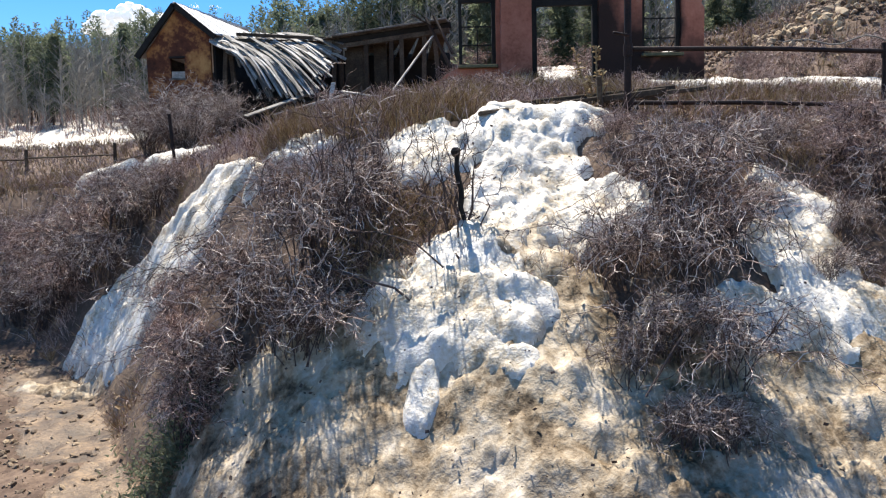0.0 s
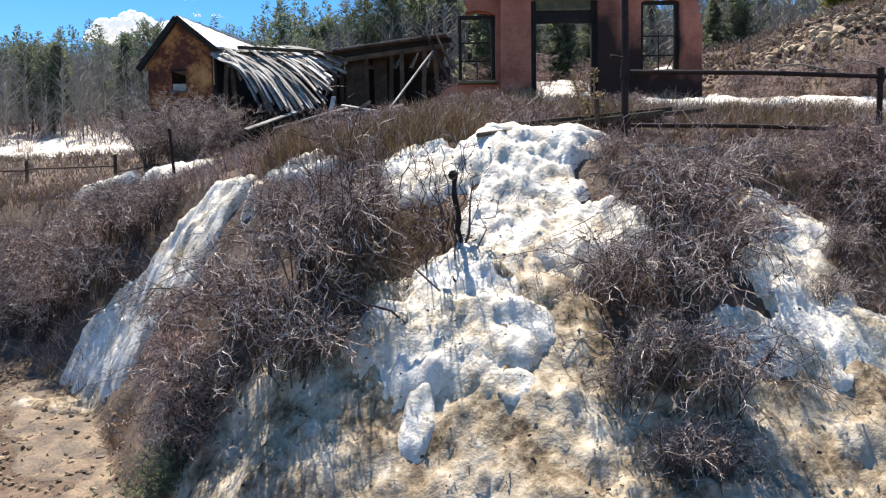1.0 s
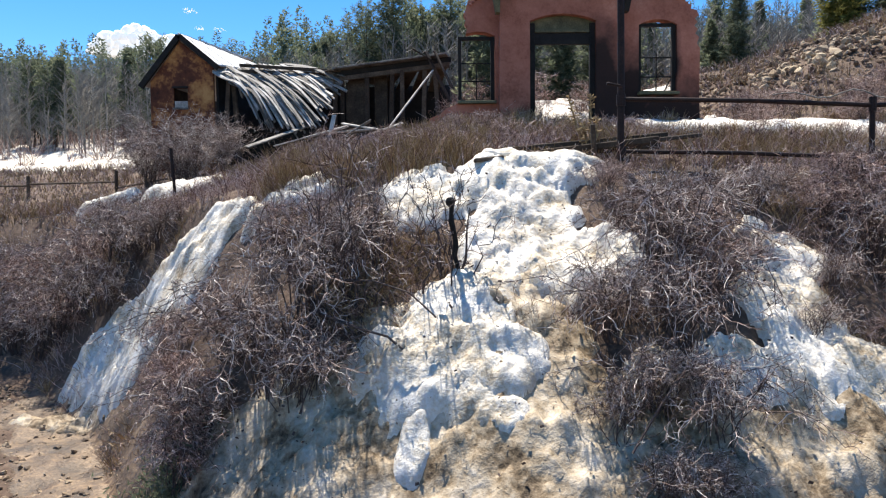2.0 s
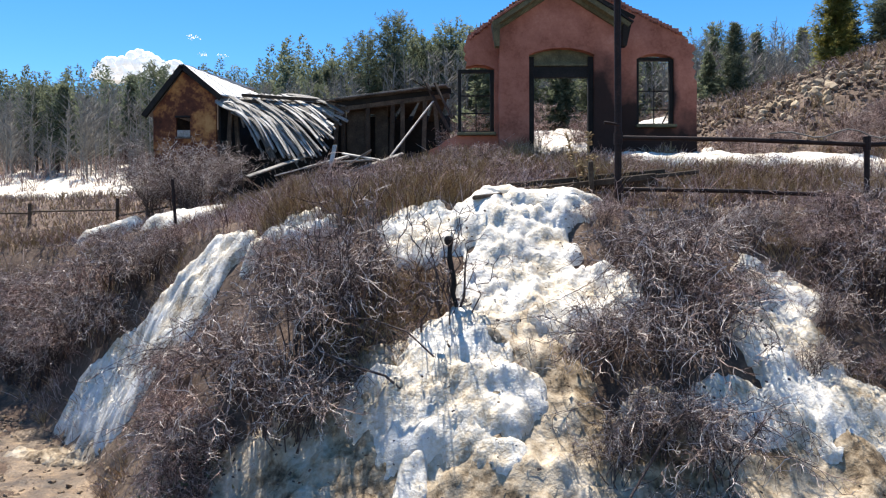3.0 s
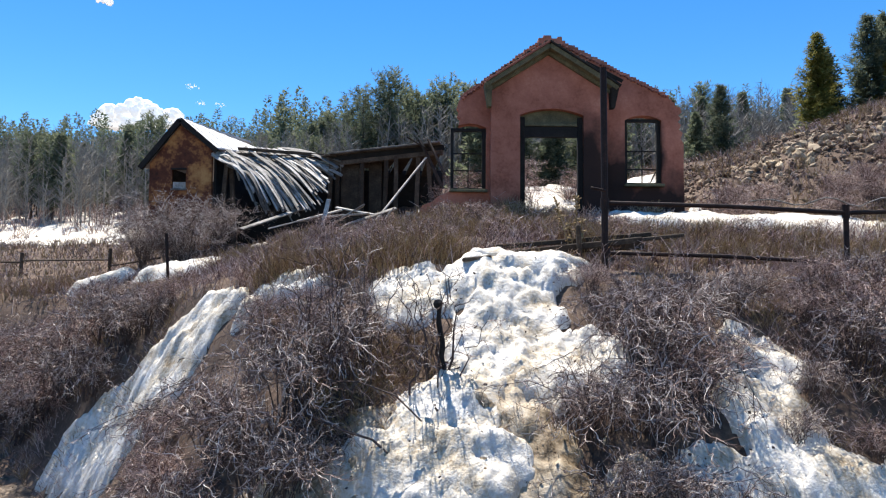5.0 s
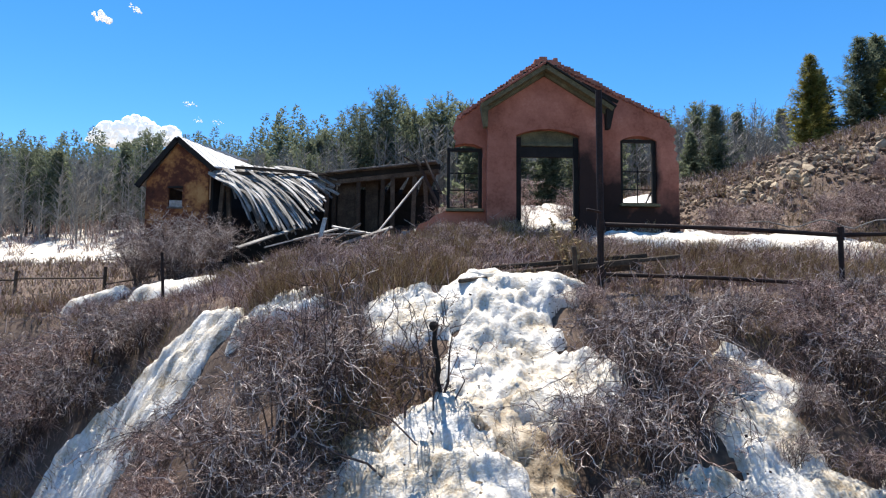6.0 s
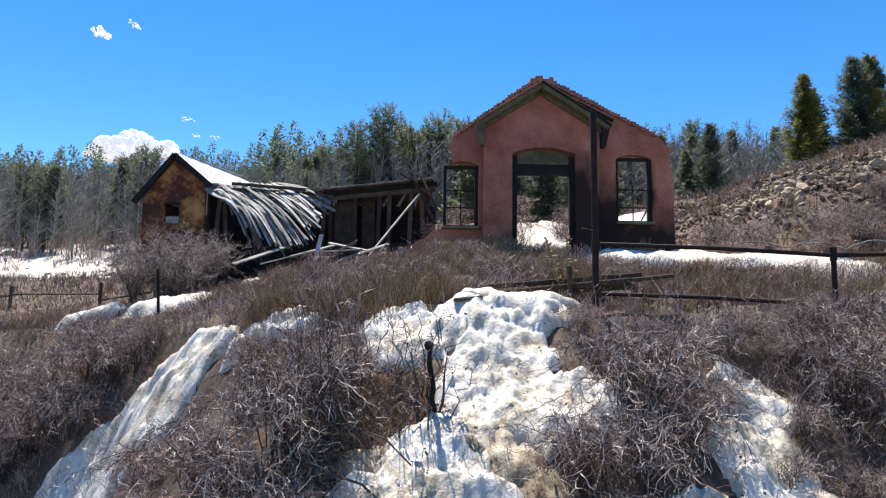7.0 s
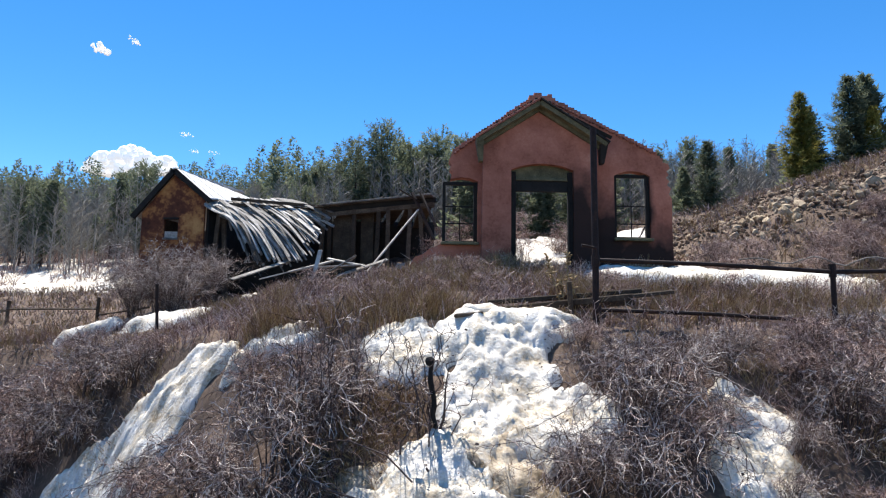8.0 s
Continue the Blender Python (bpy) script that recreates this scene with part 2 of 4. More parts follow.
def land(x, y):
    """Height of the bare ground without its small unevenness."""
    yc, yt, zc = along(x, CREST), along(x, TOE), along(x, TOPZ)
    if y <= yt:
        z = 1.4 * smooth((2.2 - y) / 1.8)
        if y > yt - 0.5:
            z += 0.06 * (y - yt + 0.5)
    elif y < yc:
        u = (y - yt) / (yc - yt)
        z = 0.03 + (zc - 0.03) * (0.25 * smooth(u) + 0.75 * u)
    else:
        d = y - yc
        z = zc + 0.19 * min(d, 9) + 0.13 * max(0, d - 9) + 0.09 * min(max(0, y - 36), 60)
    if y > 19:
        z += 0.85 * smooth((y - 19.5) / 9) * math.exp(-((x - 4) / 6.5) ** 2) * (1 - smooth((y - 34) / 14))
    if x > 6 and y > 14:
        z += smooth((x - 6.2) / 3) * smooth((y - 15) / 6.5) * (0.5 + 0.36 * min(max(0, x - 7), 16)) * (1 - 0.75 * smooth((y - 26) / 14)) * (1 - smooth((x - 30) / 20))
    # the hollow before the shed
    z -= 0.42 * smooth((y - 12.5) / 5) * math.exp(-((x + 2.8) / 3.6) ** 2) * (1 - smooth((y - 21) / 5))
    return float(z)


def ground_z(x, y):
    yt, yc = along(x, TOE), along(x, CREST)
    rough = 0.05 if y < yt else 0.16 if y < yc else 0.12
    return land(x, y) + rough * fbm(x, y, 0.9) + 0.05 * fbm(x, y, 3.1, 4.0)


def grid_mesh(name, xs, ys, zfun, mat, keep=None):
    nx, ny = len(xs), len(ys)
    verts = [(x, y, zfun(x, y)) for y in ys for x in xs]
    faces = []
    for j in range(ny - 1):
        for i in range(nx - 1):
            if keep is None or keep(xs[i], ys[j]) or keep(xs[i + 1], ys[j + 1]):
                a = j * nx + i
                faces.append((a, a + 1, a + nx + 1, a + nx))
    used = sorted({k for f in faces for k in f})
    index = {k: n for n, k in enumerate(used)}
    return part(name, ([verts[k] for k in used], [], [tuple(index[k] for k in f) for f in faces]), mat, smooth=True)


def steps(*spans):
    out = []
    for a, b, s in spans:
        out += list(np.arange(a, b - s * 0.5, s))
    return out + [spans[-1][1]]


GX = steps((-900, -150, 75), (-150, -40, 10), (-40, -12, 1.0), (-12, -8, 0.25), (-8, 6, 0.1), (6, 14, 0.25), (14, 40, 1.0), (40, 150, 10), (150, 900, 75))
GY = steps((-400, -40, 60), (-40, -6, 4), (-6, 4, 0.5), (4, 13, 0.09), (13, 24, 0.35), (24, 60, 1.5), (60, 160, 10), (160, 1200, 80))
ground = grid_mesh("ground", GX, GY, ground_z, M_EARTH)
tagged(ground, "brown earth hillside with dry litter and a bank", "ground", kind="structure")


# ================= snow =================
def patch(x, y, blobs):
    """How far inside a union of soft ellipses (x, y, rx, ry, turn); above 0 is inside."""
    best = -9.0
    for cx, cy, rx, ry, a in blobs:
        dx, dy = x - cx, y - cy
        u, v = dx * math.cos(a) + dy * math.sin(a), -dx * math.sin(a) + dy * math.cos(a)
        best = max(best, 1 - math.hypot(u / rx, v / ry))
    return best


def lumps(x, y, s, o):
    cells = 0.6 * abs(noise.noise((x * s * 1.7, y * s * 2.5, o + 5))) + 0.5 * abs(noise.noise((x * s * 3.2, y * s * 4.6, o + 9)))
    return 0.45 * noise.fractal((x * s, y * s * 1.4, o), 0.8, 2.2, 5) + 0.75 * cells - 0.25


def snow_sheet(name, blobs, thick, step, mat, label, lump=0.12, edge=0.35, freq=2.2, o=0.0):
    x0 = min(b[0] - max(b[2], b[3]) for b in blobs) - 0.2
    x1 = max(b[0] + max(b[2], b[3]) for b in blobs) + 0.2
    y0 = min(b[1] - max(b[2], b[3]) for b in blobs) - 0.2
    y1 = max(b[1] + max(b[2], b[3]) for b in blobs) + 0.2

    memo = {}

    def depth(x, y):
        if (x, y) not in memo:
            d = patch(x, y, blobs)
            memo[(x, y)] = d + edge * fbm(x, y, freq, o + 2.0) if d > -1.2 else -1.0
        return memo[(x, y)]

    def zfun(x, y):
        d = depth(x, y)
        if d < -0.35:
            return 0.0
        t = thick * math.sqrt(min(max(d, 0) * 3, 1)) + (lump * lumps(x, y, freq, o) if d > 0 else 0) * min(1, d * 2.5)
        return ground_z(x, y) + max(t, 0.015) if d > 0 else ground_z(x, y) - 0.05
    ob = grid_mesh(name, list(np.arange(x0, x1, step)), list(np.arange(y0, y1, step)), zfun, mat, lambda x, y: depth(x, y) > -0.03)
    return tagged(ob, label, "snow", kind="stuff")


snow_sheet("dirty_snow", [(0.0, 5.0, 1.5, 1.0, 0), (-1.2, 5.9, 1.0, 0.7, -0.3), (1.6, 5.2, 1.4, 0.9, 0), (3.1, 5.1, 1.5, 0.85, 0), (0.65, 6.4, 0.65, 0.45, 0), (1.0, 5.9, 0.6, 0.5, 0), (-0.5, 6.65, 0.35, 0.15, 0), (-2.0, 6.1, 0.8, 0.5, -0.5), (-5.9, 10.35, 0.9, 0.3, -0.3)],
           0.07, 0.04, M_DIRTY, "tan dirt-stained icy snow on the foot of the bank", 0.2, 0.3, 2.6, 1.0)
snow_sheet("snow", [(1.15, 8.0, 0.8, 0.22, 0), (0.3, 7.9, 0.9, 0.36, 0.1), (0.95, 7.5, 0.65, 0.5, 0), (1.3, 6.9, 0.6, 0.5, 0), (1.75, 6.85, 0.5, 0.42, 0.1), (0.6, 6.95, 0.42, 0.5, 0), (0.15, 6.5, 0.6, 0.33, 0), (-0.05, 6.05, 0.8, 0.4, 0), (0.45, 5.9, 0.5, 0.35, 0), (-0.5, 6.2, 0.42, 0.32, 0), (-0.25, 8.1, 0.5, 0.3, 0)],
           0.15, 0.03, M_SNOW, "lumpy melting snow drift running down the bank", 0.16, 0.28, 3.7, 0.0)
snow_sheet("snow", [(-2.2, 9.0, 0.4, 0.2, 0), (-2.95, 9.55, 0.45, 0.2, -0.2), (-3.3, 9.5, 0.5, 0.45, 0), (-3.65, 9.85, 0.7, 0.6, 0.1), (-4.15, 10.05, 0.85, 0.62, -0.3), (-4.75, 10.5, 0.9, 0.6, -0.5), (-5.45, 11.1, 0.9, 0.5, -0.6), (-6.05, 11.5, 0.6, 0.36, -0.6), (-1.6, 8.75, 0.5, 0.18, -0.2)],
           0.2, 0.034, M_SNOW, "tongue of old snow beside a thicket", 0.24, 0.28, 2.6, 3.0)
snow_sheet("snow", [(-0.2, 5.55, 0.16, 0.24, -0.3), (0.55, 5.5, 0.32, 0.12, -0.2), (0.3, 5.66, 0.2, 0.1, 0)], 0.1, 0.025, M_SNOW, "thin chips of clean snow on stained ice", 0.08, 0.3, 4.0, 17.0)
snow_sheet("snow", [(3.6, 7.1, 0.45, 0.4, 0), (3.4, 6.4, 0.5, 0.5, 0), (3.5, 5.9, 0.55, 0.3, 0), (4.1, 5.95, 0.7, 0.35, 0), (2.7, 5.9, 0.5, 0.3, 0)],
           0.12, 0.04, M_SNOW, "patchy snow under bare shrubs", 0.2, 0.6, 2.8, 6.0)
snow_sheet("snow", [(6.2, 14.9, 2.7, 1.3, 0.05), (4.7, 14.0, 1.3, 0.6, 0.2), (8.8, 14.9, 1.9, 1.0, -0.1)], 0.3, 0.12, M_SNOW, "long snow drift before the ruin", 0.08, 0.2, 1.2, 8.0)
snow_sheet("snow", [(-5.9, 16.4, 1.15, 0.9, 0.3), (-8.6, 18.0, 0.9, 0.5, 0.1), (-4.6, 18.3, 0.5, 0.3, 0)], 0.34, 0.08, M_SNOW, "small snow patch in dry brush", 0.1, 0.25, 1.4, 9.0)
snow_sheet("snow", [(-17, 37, 5, 5, 0.2), (-23, 42, 8, 6, 0.3), (-26, 35, 6, 2.5, 0)], 0.2, 0.25, M_SNOW, "snow field below the woods", 0.12, 0.75, 0.55, 11.0)
snow_sheet("snow", [(3.9, 22.8, 1.0, 2.8, 0), (4.9, 26.0, 0.8, 1.2, 0), (7.7, 25.5, 1.1, 2.4, 0), (7.2, 18.3, 0.22, 0.25, 0), (-0.5, 21.6, 0.35, 0.4, 0)], 0.26, 0.15, M_SNOW, "snow lying behind the ruin", 0.14, 0.45, 0.9, 13.0)

# ================= the roofless ruin =================
RUIN = thing("ruin", "roofless red stucco ruin with stepped brick gable", "ruin", at=(0, 0, 0))
ZB = 5.0


def arch(x0, x1, z0, z1, rise, n=8):
    pts = [(x0, z0), (x1, z0), (x1, z1 - rise)]
    for k in range(1, n):
        t = k / n
        pts.append((x1 + (x0 - x1) * t, z1 - rise + rise * math.sin(math.pi * t) ** 0.8))
    return pts + [(x0, z1 - rise)]


def slab(outline, holes, y, depth):
    """An upright wall in the plane y with openings through it, depth metres thick."""
    bm = bmesh.new()
    for loop in [outline] + holes:
        vs = [bm.verts.new((x, y, z)) for x, z in loop]
        for i in range(len(vs)):
            bm.edges.new((vs[i], vs[(i + 1) % len(vs)]))
    bmesh.ops.triangle_fill(bm, use_beauty=True, use_dissolve=False, edges=bm.edges[:])
    r = bmesh.ops.extrude_face_region(bm, geom=bm.faces[:])
    bmesh.ops.translate(bm, vec=(0, depth, 0), verts=[v for v in r["geom"] if isinstance(v, bmesh.types.BMVert)])
    bmesh.ops.recalc_face_normals(bm, faces=bm.faces[:])
    return bm


def stepped(x0, z0, x1, z1, n, jag, rnd):
    """A stepped line of broken brick courses from one point to the other."""
    out = []
    for k in range(n):
        xa, xb = x0 + (x1 - x0) * k / n, x0 + (x1 - x0) * (k + 1) / n
        zk = z0 + (z1 - z0) * (k + 0.5) / n + rnd.uniform(-jag, jag)
        out += [(xa, zk), (xb - (xb - xa) * 0.04, zk)]
    return out


rnd = random.Random(5)
DOOR = arch(2.28, 3.91, ZB + 0.35, 8.09, 0.17)
# the wall left of this window has fallen away, so its opening is a notch in the edge
WIN_L_TOP = [(0.52, 6.02), (1.45, 6.02), (1.45, 7.66), (1.22, 7.75), (0.98, 7.77), (0.72, 7.72)]
WIN_R = arch(5.06, 6.02, 6.2, 8.03, 0.13)
bay = [(1.53, ZB), (2.29, ZB), (2.29, ZB + 0.34), (3.88, ZB + 0.34), (3.88, ZB), (4.52, ZB), (4.52, 8.66), (3.0, 9.66), (1.55, 8.66)]
part("bay_wall", slab(bay, [DOOR], 17.0, 0.34), M_STUCCO, RUIN)
top = stepped(0.78, 8.5, 2.8, 9.98, 27, 0.022, rnd) + [(2.81, 10.06), (2.93, 10.06), (2.94, 10.13), (3.14, 10.13), (3.15, 10.05), (3.3, 10.05), (3.31, 10.1), (3.42, 10.1)] + stepped(3.43, 10.0, 6.22, 8.58, 33, 0.022, rnd) + stepped(6.23, 8.48, 6.52, 8.2, 4, 0.03, rnd)
side = [(6.56, 8.12), (6.47, 8.04), (6.53, 7.95), (6.45, 7.86), (6.54, 7.78), (6.48, 7.66), (6.58, 7.58), (6.52, 7.42), (6.6, 7.3), (6.59, 6.4), (6.62, ZB), (-0.6, ZB), (-0.55, 5.25), (-0.3, 5.42), (-0.2, 5.62), (0.05, 5.72), (0.2, 5.86), (0.46, 5.96)] + WIN_L_TOP + [(0.76, 7.9), (0.69, 7.98), (0.74, 8.1), (0.67, 8.2), (0.73, 8.36)]
part("gable_wall", slab(top + side, [WIN_R, arch(2.1, 4.2, ZB + 0.2, 8.35, 0.15)], 17.36, 0.3), M_STUCCO, RUIN)
# brick ends showing along the rake
for k in range(29):
    t = (k + 0.5) / 29
    bm = bmesh.new()
    add_box(bm, (0.06, 0.13, 0.05), pose(0.8 + 2.0 * t, 17.36, 8.4 + 1.46 * t + 0.01 * (k % 3), 0, 0, 0), 0.006)
    part("brick", bm, M_BRICK, RUIN)
for k in range(31):
    t = (k + 0.5) / 31
    bm = bmesh.new()
    add_box(bm, (0.06, 0.13, 0.05), pose(3.4 + 2.8 * t, 17.36, 9.88 - 1.38 * t - 0.01 * (k % 3), 0, 0, 0), 0.006)
    part("brick", bm, M_BRICK, RUIN)


def beam(name, a, b, w, h, mat, parent, label="", bevel=0.006, twist=0.0):
    bm = bmesh.new()
    box_between(bm, a, b, w, h, twist, bevel)
    return part(name, bm, mat, parent, label)


# raking boards and brackets of the porch gable
for a, b in (((1.38, 16.86, 8.6), (3.0, 16.86, 9.64)), ((3.0, 16.86, 9.64), (4.72, 16.86, 8.56))):
    beam("bargeboard", a, b, 0.34, 0.12, M_GREENWOOD, RUIN, "weathered green raking board")
    beam("moulding", (a[0], 16.96, a[2] - 0.11), (b[0], 16.96, b[2] - 0.11), 0.1, 0.1, M_GREENWOOD, RUIN, bevel=0.012)
    beam("cornice", (a[0], 16.80, a[2] + 0.1), (b[0], 16.80, b[2] + 0.1), 0.3, 0.05, M_CHAR_SHADE if a[0] > 2 else M_BRICK, RUIN)
    n = 11
    for k in range(n):
        t = (k + 0.5) / n
        bm = bmesh.new()
        add_box(bm, (0.06 + 0.05 * (k % 3 == 1), 0.2, 0.06 + 0.03 * (k % 2)), pose(a[0] + (b[0] - a[0]) * t, 16.86, a[2] + (b[2] - a[2]) * t + 0.16, 0, 7 * (k % 3 - 1), 0), 0.006)
        part("rafter_end", bm, M_CHAR_SHADE, RUIN)
for x, s in ((1.44, 1), (4.66, -1)):
    bm = bmesh.new()
    vs = add_box(bm, (0.2, 0.36, 0.55), None, 0.0)
    for v in vs:
        if v.co.z < 0:
            v.co.x = v.co.x * 0.5 + 0.04 * s
            v.co.y = v.co.y * 0.6 + 0.05
    bmesh.ops.transform(bm, matrix=pose(x, 16.88, 8.36, 0, 0, 0), verts=vs)
    part("eave_return", bm, M_GREENWOOD if s > 0 else M_CHAR_SHADE, RUIN, "boxed wooden eave end")
beam("charred_batten", (3.9, 16.74, 9.22), (4.84, 16.74, 8.74), 0.08, 0.09, M_CHAR_SHADE, RUIN, "burnt batten end", twist=0.3)
beam("charred_batten", (4.2, 16.7, 9.0), (4.78, 16.7, 8.6), 0.12, 0.05, M_CHAR_SHADE, RUIN, twist=-0.2)
# door frame, transom and window frames
for x in (2.35, 3.85):
    beam("door_post", (x, 17.2, ZB + 0.3), (x, 17.2, 7.9), 0.13, 0.14, M_CHAR_SHADE, RUIN)
beam("transom", (2.36, 17.2, 7.52), (3.81, 17.2, 7.52), 0.1, 0.28, M_CHAR_SHADE, RUIN, "dark wooden transom panel")
beam("transom_rail", (2.42, 17.16, 7.7), (3.76, 17.16, 7.7), 0.1, 0.07, M_GREENWOOD, RUIN)
part("arch_board", slab([(2.28, 7.74), (3.91, 7.74)] + DOOR[2:], [], 17.2, 0.05), M_GREENWOOD, RUIN)


def window(x0, x1, z0, z1, rows, name):
    w = part(name, slab([(x0, z0), (x1, z0), (x1, z1), (x0, z1)], [[(x0 + 0.08, z0 + 0.06), (x1 - 0.1, z0 + 0.06), (x1 - 0.1, z1 - 0.08), (x0 + 0.08, z1 - 0.08)]], 17.44, 0.1), M_CHAR_SHADE, RUIN, "charred empty sash frame")
    for z in rows:
        beam("muntin", (x0 + 0.06, 17.49, z), (x1 - 0.06, 17.49, z), 0.03, 0.028, M_CHAR_SHADE, w, bevel=0)
    beam("muntin", ((x0 + x1) / 2, 17.49, z0), ((x0 + x1) / 2, 17.49, z0 + (z1 - z0) * 0.58), 0.03, 0.026, M_CHAR_SHADE, w, bevel=0)
    beam("sill", (x0 - 0.03, 17.36, z0 - 0.03), (x1 + 0.03, 17.36, z0 - 0.03), 0.3, 0.07, M_GREENWOOD, w)


window(0.52, 1.44, 6.03, 7.66, (6.55, 7.0), "window_frame")
window(5.06, 6.02, 6.21, 7.95, (6.62, 7.1), "window_frame")
beam("leaning_stick", (5.7, 17.4, 6.2), (5.88, 17.42, 6.55), 0.03, 0.03, M_CHAR_SHADE, RUIN)

# ================= the collapsed wooden shed =================
SHED = thing("shed", "rust-stained wooden shed with a tin roof and collapsed wing", "shed")
gz = 4.6
gable = [(-8.75, gz), (-6.83, gz), (-6.83, 7.72), (-7.82, 8.5), (-8.75, 7.3)]
part("gable_wall", slab(gable, [[(-8.05, 6.5), (-7.62, 6.5), (-7.62, 7.1), (-8.05, 7.1)]], 21.0, 0.12), M_RUSTWALL, SHED, "orange and rust-red stained gable wall")
beam("window_frame", (-8.07, 20.98, 7.12), (-7.6, 20.98, 7.12), 0.06, 0.06, M_CHAR_SHADE, SHED)
beam("window_frame", (-8.07, 20.98, 6.48), (-7.6, 20.98, 6.48), 0.06, 0.06, M_GREYWOOD, SHED)
beam("sheet", (-7.84, 21.06, 6.5), (-7.84, 21.06, 6.72), 0.02, 0.4, M_GREYWOOD, SHED, "pale sheet in the window")
beam("bargeboard", (-9.0, 20.9, 7.12), (-7.8, 20.9, 8.64), 0.12, 0.16, M_CHAR_SHADE, SHED)
beam("bargeboard", (-7.8, 20.9, 8.64), (-6.65, 20.9, 7.68), 0.12, 0.16, M_CHAR_SHADE, SHED)


def roof_plane(corners, mat, name, label, seam=0.3, up=0.04):
    """A tin roof slope with raised seams; corners: ridge near, ridge far, eave far, eave near."""
    a, b, c, d = [Vector(p) for p in corners]
    n = 12
    for k in range(n):
        bm = bmesh.new()
        q = [a.lerp(b, k / n), a.lerp(b, (k + 1) / n), d.lerp(c, (k + 1) / n), d.lerp(c, k / n)]
        lo = [bm.verts.new(p) for p in q]
        hi = [bm.verts.new(p + Vector((0, 0, up + 0.014 * (k % 2)))) for p in q]
        bm.faces.new(hi)
        bm.faces.new(lo[::-1])
        for i in range(4):
            bm.faces.new((lo[i], lo[(i + 1) % 4], hi[(i + 1) % 4], hi[i]))
        bmesh.ops.recalc_face_normals(bm, faces=bm.faces[:])
        part(name, bm, mat, SHED, label)


roof_plane([(-7.8, 20.85, 8.68), (-6.75, 24.2, 8.6), (-5.4, 24.0, 8.0), (-6.66, 20.85, 7.74)], M_TIN, "roof_sheet", "bright galvanised roof sheet")
roof_plane([(-7.8, 20.85, 8.68), (-6.6, 24.6, 8.72), (-8.2, 25, 7.2), (-9.0, 20.85, 7.16)], M_TIN, "roof_sheet", "")
bm = bmesh.new()
box_between(bm, (-8.7, 21.1, 6.2), (-8.0, 25, 6.2), 0.1, 2.2)
part("side_wall", bm, M_OLDWOOD, SHED)
# back wall, beams and posts of the fallen wing; walls near-black for the shade inside
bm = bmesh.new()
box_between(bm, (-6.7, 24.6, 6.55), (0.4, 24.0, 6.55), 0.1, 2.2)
part("back_wall", bm, M_CHAR_SHADE, SHED, "board wall of the fallen wing, darkened for its shade")
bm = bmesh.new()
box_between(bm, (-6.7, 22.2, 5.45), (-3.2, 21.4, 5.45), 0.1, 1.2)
part("low_wall", bm, M_CHAR_SHADE, SHED)
beam("top_plate", (-3.2, 21.6, 7.42), (0.35, 20.8, 7.68), 0.16, 0.14, M_OLDWOOD, SHED, "sagging eave beam")
beam("top_plate", (-3.2, 21.62, 7.6), (0.4, 20.82, 7.84), 0.1, 0.16, M_CHAR_SHADE, SHED)
beam("ridge", (-5.2, 24, 8.1), (-3.0, 22, 7.78), 0.1, 0.1, M_GREYWOOD, SHED)
beam("roof_edge", (-3.2, 21.55, 7.72), (0.3, 20.75, 7.96), 0.5, 0.05, M_GREYWOOD, SHED)
for x, y, lean, mat in ((-6.6, 21.1, 0.12, M_OLDWOOD), (-6.1, 21.2, -0.1, M_OLDWOOD), (-3.3, 21.6, 0.05, M_OLDWOOD), (-3.0, 21.6, 0.0, M_OLDWOOD), (-2.2, 21.4, 0.0, M_OLDWOOD), (-1.5, 21.2, 0.05, M_OLDWOOD), (-1.1, 21.1, 0.0, M_OLDWOOD), (-0.5, 21.0, 0.05, M_OLDWOOD), (0.1, 20.9, -0.1, M_OLDWOOD)):
    beam("post", (x, y, 4.6), (x + lean * 2, y, 7.6), 0.13, 0.13, mat, SHED)
for x0, x1, z in ((-2.9, -2.3, 6.5), (-2.0, -1.6, 6.6)):
    bm = bmesh.new()
    box_between(bm, (x0, 21.75, z), (x1, 21.7, z), 0.06, 2.0)
    part("board_wall", bm, M_OLDWOOD, SHED)
# roof boards pouring down from the ridge to the ground
rnd = random.Random(11)
def track(t, knots):
    for (t0, p0), (t1, p1) in zip(knots, knots[1:]):
        if t <= t1:
            return Vector(p0).lerp(Vector(p1), (t - t0) / (t1 - t0))
    return Vector(knots[-1][1])


TOPS = [(0, (-6.8, 21.0, 7.6)), (0.35, (-6.4, 21.6, 7.78)), (0.65, (-5.8, 22.2, 7.95)), (1, (-5.0, 23.0, 8.15))]
FEET = [(0, (-5.2, 20.2, 6.0)), (0.3, (-4.3, 19.9, 5.75)), (0.55, (-3.6, 20.0, 5.75)), (0.78, (-3.25, 20.6, 6.35)), (1, (-2.8, 21.6, 7.4))]
